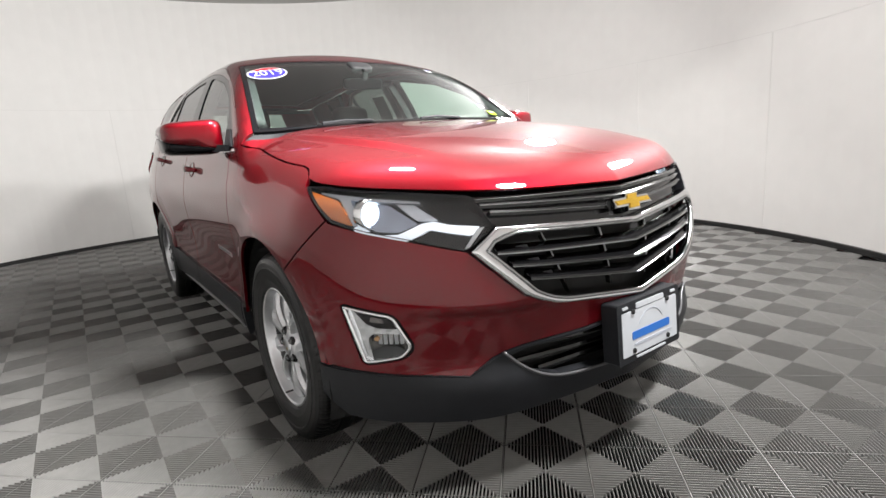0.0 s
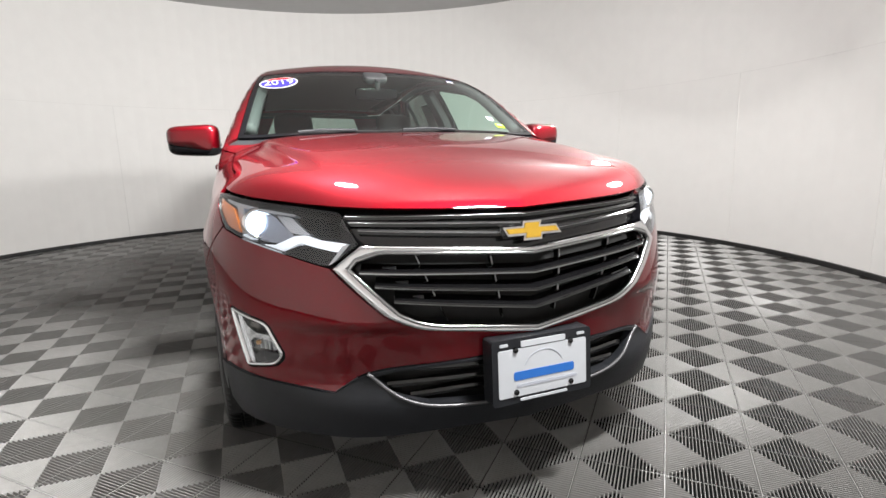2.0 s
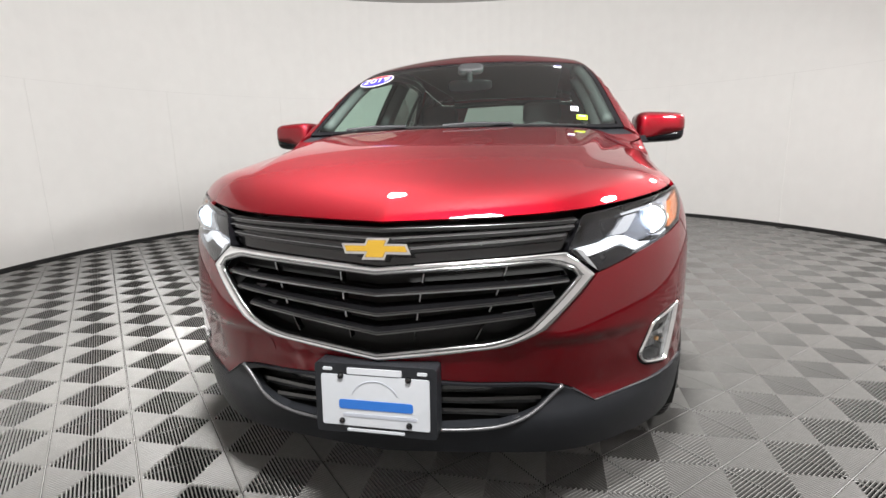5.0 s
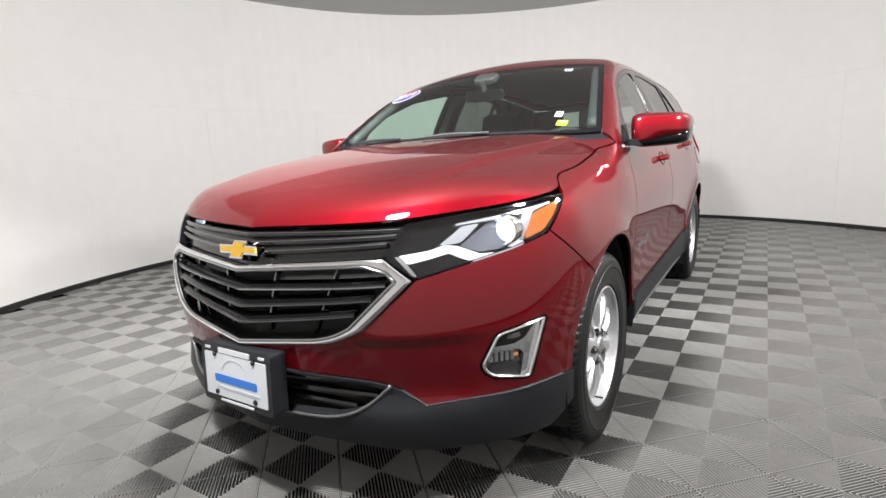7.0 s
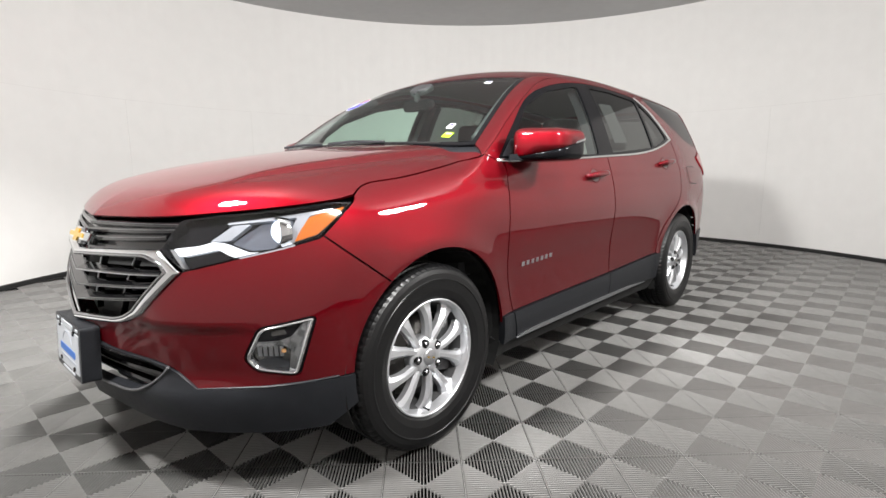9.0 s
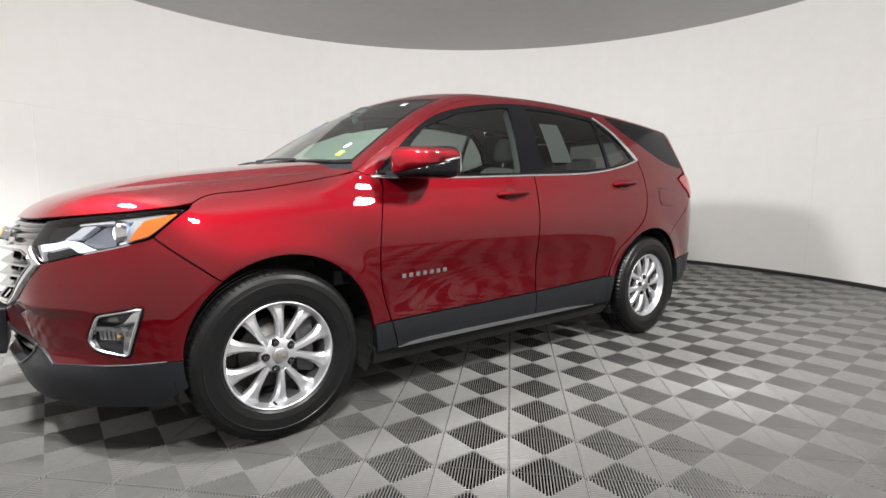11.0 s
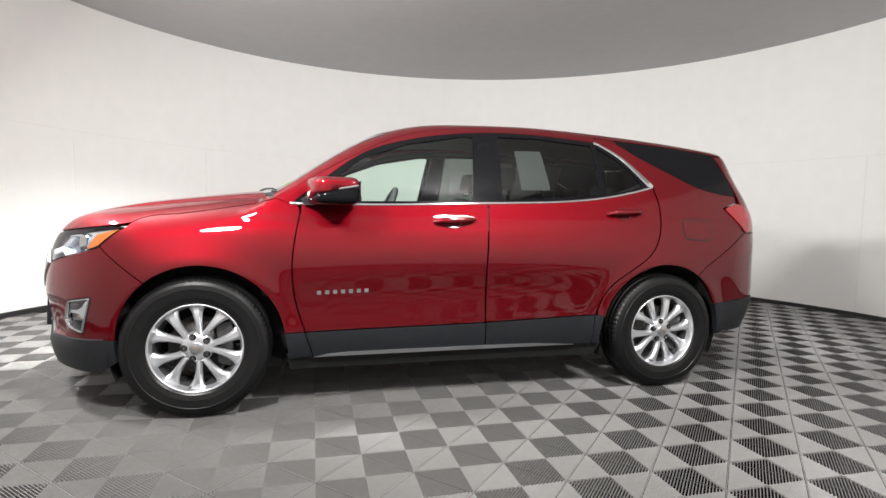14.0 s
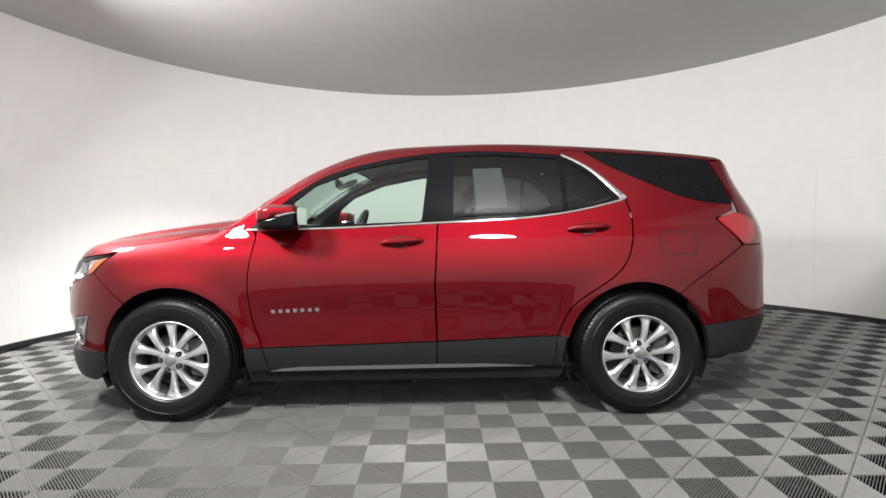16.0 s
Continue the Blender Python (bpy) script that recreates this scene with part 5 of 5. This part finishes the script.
for doors, x0, z0, tilt in ((front_doors, 1.222, 1.018, 0.012), (rear_doors, 2.305, 1.083, 0.014)):
    ps = fl(*[(x0 + u, z0 + tilt * u / 0.235) for u in HANDLE[:, 0]])
    base3 = belt(ps[:, 0], ps[:, 1])
    nm = slope(base3)
    pts3 = base3 + nm * (HANDLE[:, 1:2] * 0.95)
    prof = lambda t: [((0.011 + 0.007 * math.sin(math.pi * t)) * math.cos(a), 0.010 * math.sin(a)) for a in np.linspace(0, 2 * math.pi, 11)[:-1]]
    cupl = fl(*[(x0 + 0.105 + 0.056 * math.cos(a), z0 + 0.004 + 0.037 * math.sin(a)) for a in np.linspace(0, 2 * math.pi, 29)[:-1]])
    rim3 = belt(cupl[:, 0], cupl[:, 1])
    rim_n = slope(rim3)
    for k, sd in enumerate((1, -1)):
        part("handle", sweep(pts3 * (1, sd, 1), nm * (1, sd, 1), prof), PAINT, doors[k], "red pull handle", True)
        part("cup_rim", sweep(rim3 * (1, sd, 1), rim_n * (1, sd, 1), dome(0.009, 0.0035), closed=True), PAINT, doors[k], "", True)
    # flat oval on the door; the hollow's shade is put into its dark red
    both("handle_cup_shade", lay(cupl, belt, 0.012, lift=0.0008, thick=0.001), material("cup_shade", (0.06, 0.001, 0.003), 0.3, coat=1), doors)
for k in range(7):
    x0 = 0.590 + k * 0.0415
    z0 = 0.626 + 0.008 * k / 6
    both("letter_bar", lay(fl((x0, z0 - 0.002), (x0 + 0.021, z0 - 0.002), (x0 + 0.021, z0 + 0.018), (x0, z0 + 0.018)), belt, 0.02, lift=0.003, thick=0.003), SATIN, front_doors, "small satin bar")

# ---- cabin ----
CLOTH = material("dark_seat_cloth", (0.035, 0.035, 0.036), 0.9, grain=0.15, grain_scale=120, bump=0.2, specular=0.1)
CHARCOAL = material("charcoal_trim", (0.035, 0.036, 0.038), 0.6, grain=0.2, grain_scale=100, bump=0.15)
LINING = material("headliner", (0.16, 0.16, 0.155), 0.9, grain=0.08, grain_scale=80)


def cushion(sx, sy, sz, at, tip=0.0, power=4.5):
    """A stuffed pad with rounded edges."""
    bm = pod(0, 0, 0, sx, sy, sz, power, n=24, m=14)
    for v in bm.verts:
        if v.co.x > 0:
            v.co.x /= 0.62
    m = Matrix.Translation(at) @ Matrix.Rotation(radians(tip), 4, "Y")
    bmesh.ops.transform(bm, matrix=m, verts=bm.verts)
    return bm


def seat(y, x=1.52):
    s = tagged(new("seat"), "dark cloth seat with headrest")
    s.parent = car
    part("seat_cushion", cushion(0.26, 0.25, 0.08, (x - 0.12, y, 0.66), -6), CLOTH, s, "", True)
    part("backrest", cushion(0.07, 0.25, 0.29, (x + 0.18, y, 0.925), 14), CLOTH, s, "", True)
    part("headrest", cushion(0.055, 0.135, 0.085, (x + 0.285, y, 1.305), 8), CLOTH, s, "", True)
    for dy in (-0.06, 0.06):
        part("headrest_post", sweep(np.array([(x + 0.265, y + dy, 1.20), (x + 0.28, y + dy, 1.28)]), np.tile((1.0, 0, 0), (2, 1)), dome(0.012, 0.006, 4)), SATIN, s)


seat(-0.38)
seat(0.38)
bench = tagged(new("rear_bench"), "dark cloth rear bench with headrests")
bench.parent = car
part("seat_cushion", cushion(0.25, 0.62, 0.08, (2.15, 0, 0.68), -5), CLOTH, bench, "", True)
part("backrest", cushion(0.07, 0.63, 0.26, (2.44, 0, 0.93), 16), CLOTH, bench, "", True)
for y in (-0.40, 0.0, 0.40):
    part("headrest", cushion(0.045, 0.12, 0.05, (2.54, y, 1.235), 8), CLOTH, bench, "", True)
bm = bmesh.new()
dash = [(0.30, 1.10), (0.55, 1.115), (0.80, 1.10), (0.92, 1.06), (0.95, 0.98), (0.88, 0.86), (0.80, 0.60), (0.30, 0.60)]
rows = []
for y in np.linspace(-0.76, 0.76, 17):
    hump = 0.025 * math.exp(-(((y + 0.38) / 0.16) ** 2))
    rows.append([bm.verts.new((x - 0.06 * (y / 0.76) ** 2 * (x > 0.7), y, z + hump * (x > 0.5) * (z > 1.0))) for x, z in dash])
for a, b in zip(rows, rows[1:]):
    for j in range(len(dash)):
        bm.faces.new((a[j], b[j], b[(j + 1) % len(dash)], a[(j + 1) % len(dash)]))
bm.faces.new(rows[0])
bm.faces.new(rows[-1][::-1])
bmesh.ops.recalc_face_normals(bm, faces=bm.faces)
part("dashboard", bm, CHARCOAL, car, "charcoal dashboard")
steer = tagged(new("steering_wheel"), "dark steering wheel")
steer.parent = car
steer.matrix_basis = Matrix.Translation((1.00, -0.38, 1.045)) @ Matrix.Rotation(radians(-66), 4, "Y") @ Matrix.Rotation(radians(90), 4, "X")
ringp = [(0.185 + 0.014 * math.cos(a), 0.014 * math.sin(a)) for a in np.linspace(0, 2 * math.pi, 11)]
part("wheel_rim", lathe(ringp, 40), CHARCOAL, steer, "", True)
part("wheel_boss", lathe([(0.0, -0.02), (0.05, -0.018), (0.07, 0.0), (0.06, 0.04)], 24), CHARCOAL, steer, "", True)
for a in (0, 180, 270):
    d = (math.cos(radians(a)), 0, math.sin(radians(a)))
    part("wheel_arm", sweep(np.array([(0.05 * d[0], 0, 0.05 * d[2]), (0.178 * d[0], 0, 0.178 * d[2])]), np.tile((0, 1.0, 0), (2, 1)), dome(0.035, 0.01, 4)), CHARCOAL, steer)
lin = np.array([(0.98, -0.50), (1.5, -0.52), (3.2, -0.50), (3.35, 0), (3.2, 0.50), (1.5, 0.52), (0.98, 0.50), (0.93, 0)])
skin("headliner", lay(lin, crest, 0.08, lift=-0.028, thick=0.004), LINING, car, "pale grey headliner")
both("pillar_trim", lay(fl(*pillar), belt, 0.05, lift=-0.022, thick=0.002), CHARCOAL, (car, car))
pil = [(1.47, 1.12), (1.63, 1.13), (1.64, 1.56), (1.53, 1.55)]
both("pillar_post", lay(fl(*pil), belt, 0.05, lift=-0.03, thick=0.05), CHARCOAL, (car, car))
both("pillar_post", lay(fl((2.30, 1.19), (2.72, 1.20), (2.75, 1.54), (2.45, 1.55), (2.60, 1.30)), belt, 0.05, lift=-0.03, thick=0.03), CHARCOAL, (car, car))
for sd in (1, -1):
    a0, b0 = np.array([0.46, -0.725 * sd]), np.array([1.00, -0.605 * sd])
    path = np.array([a0 + (b0 - a0) * t for t in np.linspace(0, 1, 12)])
    p = crest(path[:, 0], path[:, 1])
    part("screen_pillar_trim", sweep(p - 0.03 * slope(p), slope(p), dome(0.07, 0.02, 5)), CHARCOAL, car, "", True)
rv = tagged(new("rear_view_mirror"), "black rear-view mirror on the windscreen")
rv.parent = car
part("mirror_head", cushion(0.018, 0.125, 0.036, (0.83, 0.0, 1.425), -8, 4), GLOSS, rv, "", True)
part("mirror_stem", sweep(np.array([(0.82, 0, 1.445), (0.80, 0, 1.50)]), np.tile((0, 1.0, 0), (2, 1)), dome(0.03, 0.014, 4)), CHARCOAL, rv)
part("sensor_box", cushion(0.05, 0.07, 0.025, (0.86, 0.0, 1.515), -30, 4), CHARCOAL, rv, "", True)

# ---- windscreen stickers and wipers ----
RED_INK, BLUE_INK = material("sticker_red", (0.50, 0.02, 0.03), 0.7, grain=0.05, specular=0.05), material("sticker_blue", (0.05, 0.04, 0.36), 0.7, grain=0.05, specular=0.05)
LIME, PALE = material("sticker_lime", (0.30, 0.44, 0.03), 0.7, grain=0.05, specular=0.05), material("sticker_white", (0.62, 0.64, 0.66), 0.7, grain=0.05, specular=0.05)
year = tagged(new("year_sticker"), "oval red, white and blue year sticker on the windscreen", "sticker")
cx, cy = 0.818, 0.540



oval = lambda a, b, n=36: np.array([(cx - b * 0.86 * math.sin(t), cy + -0.0 + a * math.cos(t) * (1 - 0.10 * math.sin(t) ** 8)) for t in np.linspace(0, 2 * math.pi, n, endpoint=False)])
screen_place = lambda x, y: crest(x, y)
skin("sticker_border", lay(oval(0.100, 0.078), screen_place, 0.02, lift=0.001, thick=0.0005), PALE, year, "white border")
top_half = np.array([p for p in oval(0.092, 0.070, 60) if p[0] > cx + 0.030])
low_half_s = np.array([p for p in oval(0.092, 0.070, 60) if p[0] < cx + 0.027])
skin("sticker_top", lay(top_half[np.argsort(np.arctan2(top_half[:, 1] - cy, top_half[:, 0] - cx - 0.04))], screen_place, 0.02, lift=0.0022, thick=0.0005), RED_INK, year, "red band")
order = np.argsort(np.arctan2(low_half_s[:, 1] - cy, low_half_s[:, 0] - cx + 0.01))
skin("sticker_field", lay(low_half_s[order], screen_place, 0.02, lift=0.0022, thick=0.0005), BLUE_INK, year, "blue field")
font = bpy.data.curves.new("year_text", "FONT")
font.body, font.size, font.align_x, font.align_y, font.extrude = "2019", 0.076, "CENTER", "CENTER", 0.0003
font.materials.append(PALE)
text = new("year_text", font)
at = crest(np.array([cx - 0.005]), np.array([cy]))
tn = Vector(slope(at)[0].tolist())
right = Vector((0, -1, 0))
right = (right - tn * right.dot(tn)).normalized()
text.parent = year
text.matrix_basis = Matrix.Translation(Vector(at[0].tolist()) + tn * 0.004) @ Matrix((right, tn.cross(right), tn)).transposed().to_4x4() @ Matrix.Diagonal((1.05, 1.25, 1, 1))
for name, x, y, w, h, mat, label in (("registration_sticker", 0.425, -0.588, 0.050, 0.036, LIME, "yellow-green sticker low on the windscreen"), ("inspection_sticker", 0.485, -0.555, 0.036, 0.036, PALE, "small white sticker low on the windscreen"), ("service_sticker", 0.872, -0.475, 0.040, 0.030, PALE, "small white sticker at the top of the windscreen")):
    quad = np.array([(x - h / 2, y - w / 2), (x - h / 2, y + w / 2), (x + h / 2, y + w / 2), (x + h / 2, y - w / 2)])
    st = skin(name, lay(quad, screen_place, 0.02, lift=0.001, thick=0.0005), mat, None, "")
    tagged(st, label, "sticker")
    bar = quad * 1.0
    mid_ = quad.mean(0)
    bar = mid_ + (quad - mid_) * (0.25, 0.7) + (h * 0.22, 0)
    skin("sticker_bar", lay(bar, screen_place, 0.02, lift=0.002, thick=0.0005), GREY if mat is LIME else BLUE_INK, st)
for y0, y1, k in ((-0.60, 0.02, 0), (-0.05, 0.50, 1)):
    wy = np.linspace(y0, y1, 18)
    wx = 0.295 + 0.060 * (wy / 0.62) ** 2 + 0.012 + 0.012 * np.abs(wy - y0) / 0.6
    p = crest(wx, wy)
    wip = tagged(new("wiper"), "black wiper at the foot of the windscreen")
    wip.parent = car
    part("wiper_blade", sweep(p + 0.001 * slope(p), slope(p), [(-0.005, -0.008), (0.005, -0.008), (0.002, 0.004), (-0.002, 0.004)]), DARK, wip, "black wiper blade")
    q = np.array([p[9] + 0.008 * slope(p)[9], p[14] + (-0.05, 0, 0.01), p[-1] + (-0.10, 0.02, 0.0)])
    part("wiper_arm", sweep(q, np.tile((0, 0, 1.0), (3, 1)), dome(0.010, 0.006, 4)), PLASTIC, wip)
fin_bm = bmesh.new()
base = crest(np.array([2.95]), np.array([0.0]))[0]
vs = [fin_bm.verts.new((base[0] + x, y, base[2] + z)) for x, y, z in ((-0.09, 0, -0.01), (0.06, -0.03, -0.01), (0.06, 0.03, -0.01), (0.05, 0, 0.03), (-0.02, 0, 0.02))]
for f in ((0, 1, 3, 4), (0, 4, 3, 2), (1, 2, 3), (0, 2, 1)):
    fin_bm.faces.new([vs[i] for i in f])
part("roof_aerial", fin_bm, GLOSS, car, "small black roof aerial")

SHEET = material("window_sheet", (0.20, 0.22, 0.21), 0.7, grain=0.05)
paper = rounded(fl((1.778, 1.226), (1.968, 1.232), (1.940, 1.480), (1.765, 1.474)), 0.008)
skin("window_paper", lay(paper, belt, 0.03, lift=-0.030, thick=0.0006), SHEET, rear_doors[0], "white paper sheet taped inside the window")

# ---- floor tiles ----
floor_ob = bpy.data.objects["floor"]
near, rest_v, rest_f = [], [], []
base_v = np.array(TILE_V)
for i in range(-30, 40):
    for j in range(-30, 40):
        x, y = LAT_X + CELL * (i + 0.5), LAT_Y + CELL * (j + 0.5)
        if math.hypot(x - ROOM_X, (y - ROOM_Y) / OVAL) > ROOM_R - 0.03:
            continue
        odd = (i + j) % 2
        # The tiles round the nose and along the near side of the car.
        close = (-1.9 < x < 3.3 and -2.3 < y < -0.85) or (-1.9 < x < -0.75 and y < 1.5)
        if close and len(near) < 300:
            near.append((x, y, odd))
            continue
        v = base_v @ np.array([[0, 1, 0], [-1, 0, 0], [0, 0, 1]]) if odd else base_v
        n = sum(len(r) for r in rest_v)
        rest_v.append(v + (x, y, 0))
        rest_f += [tuple(k + n for k in f) for f in TILE_F]
me = bpy.data.meshes.new("far_tiles")
me.from_pydata(np.concatenate(rest_v).tolist(), [], rest_f)
me.materials.append(RIB)
far = new("far_tiles", me)
far.parent = floor_ob
tagged(far, kind="stuff")
for x, y, odd in near:
    ob = new("floor_tile", TILE_MESH)
    ob.parent = floor_ob
    ob.matrix_basis = Matrix.Translation((x, y, 0)) @ (TURN_90 if odd else Matrix())
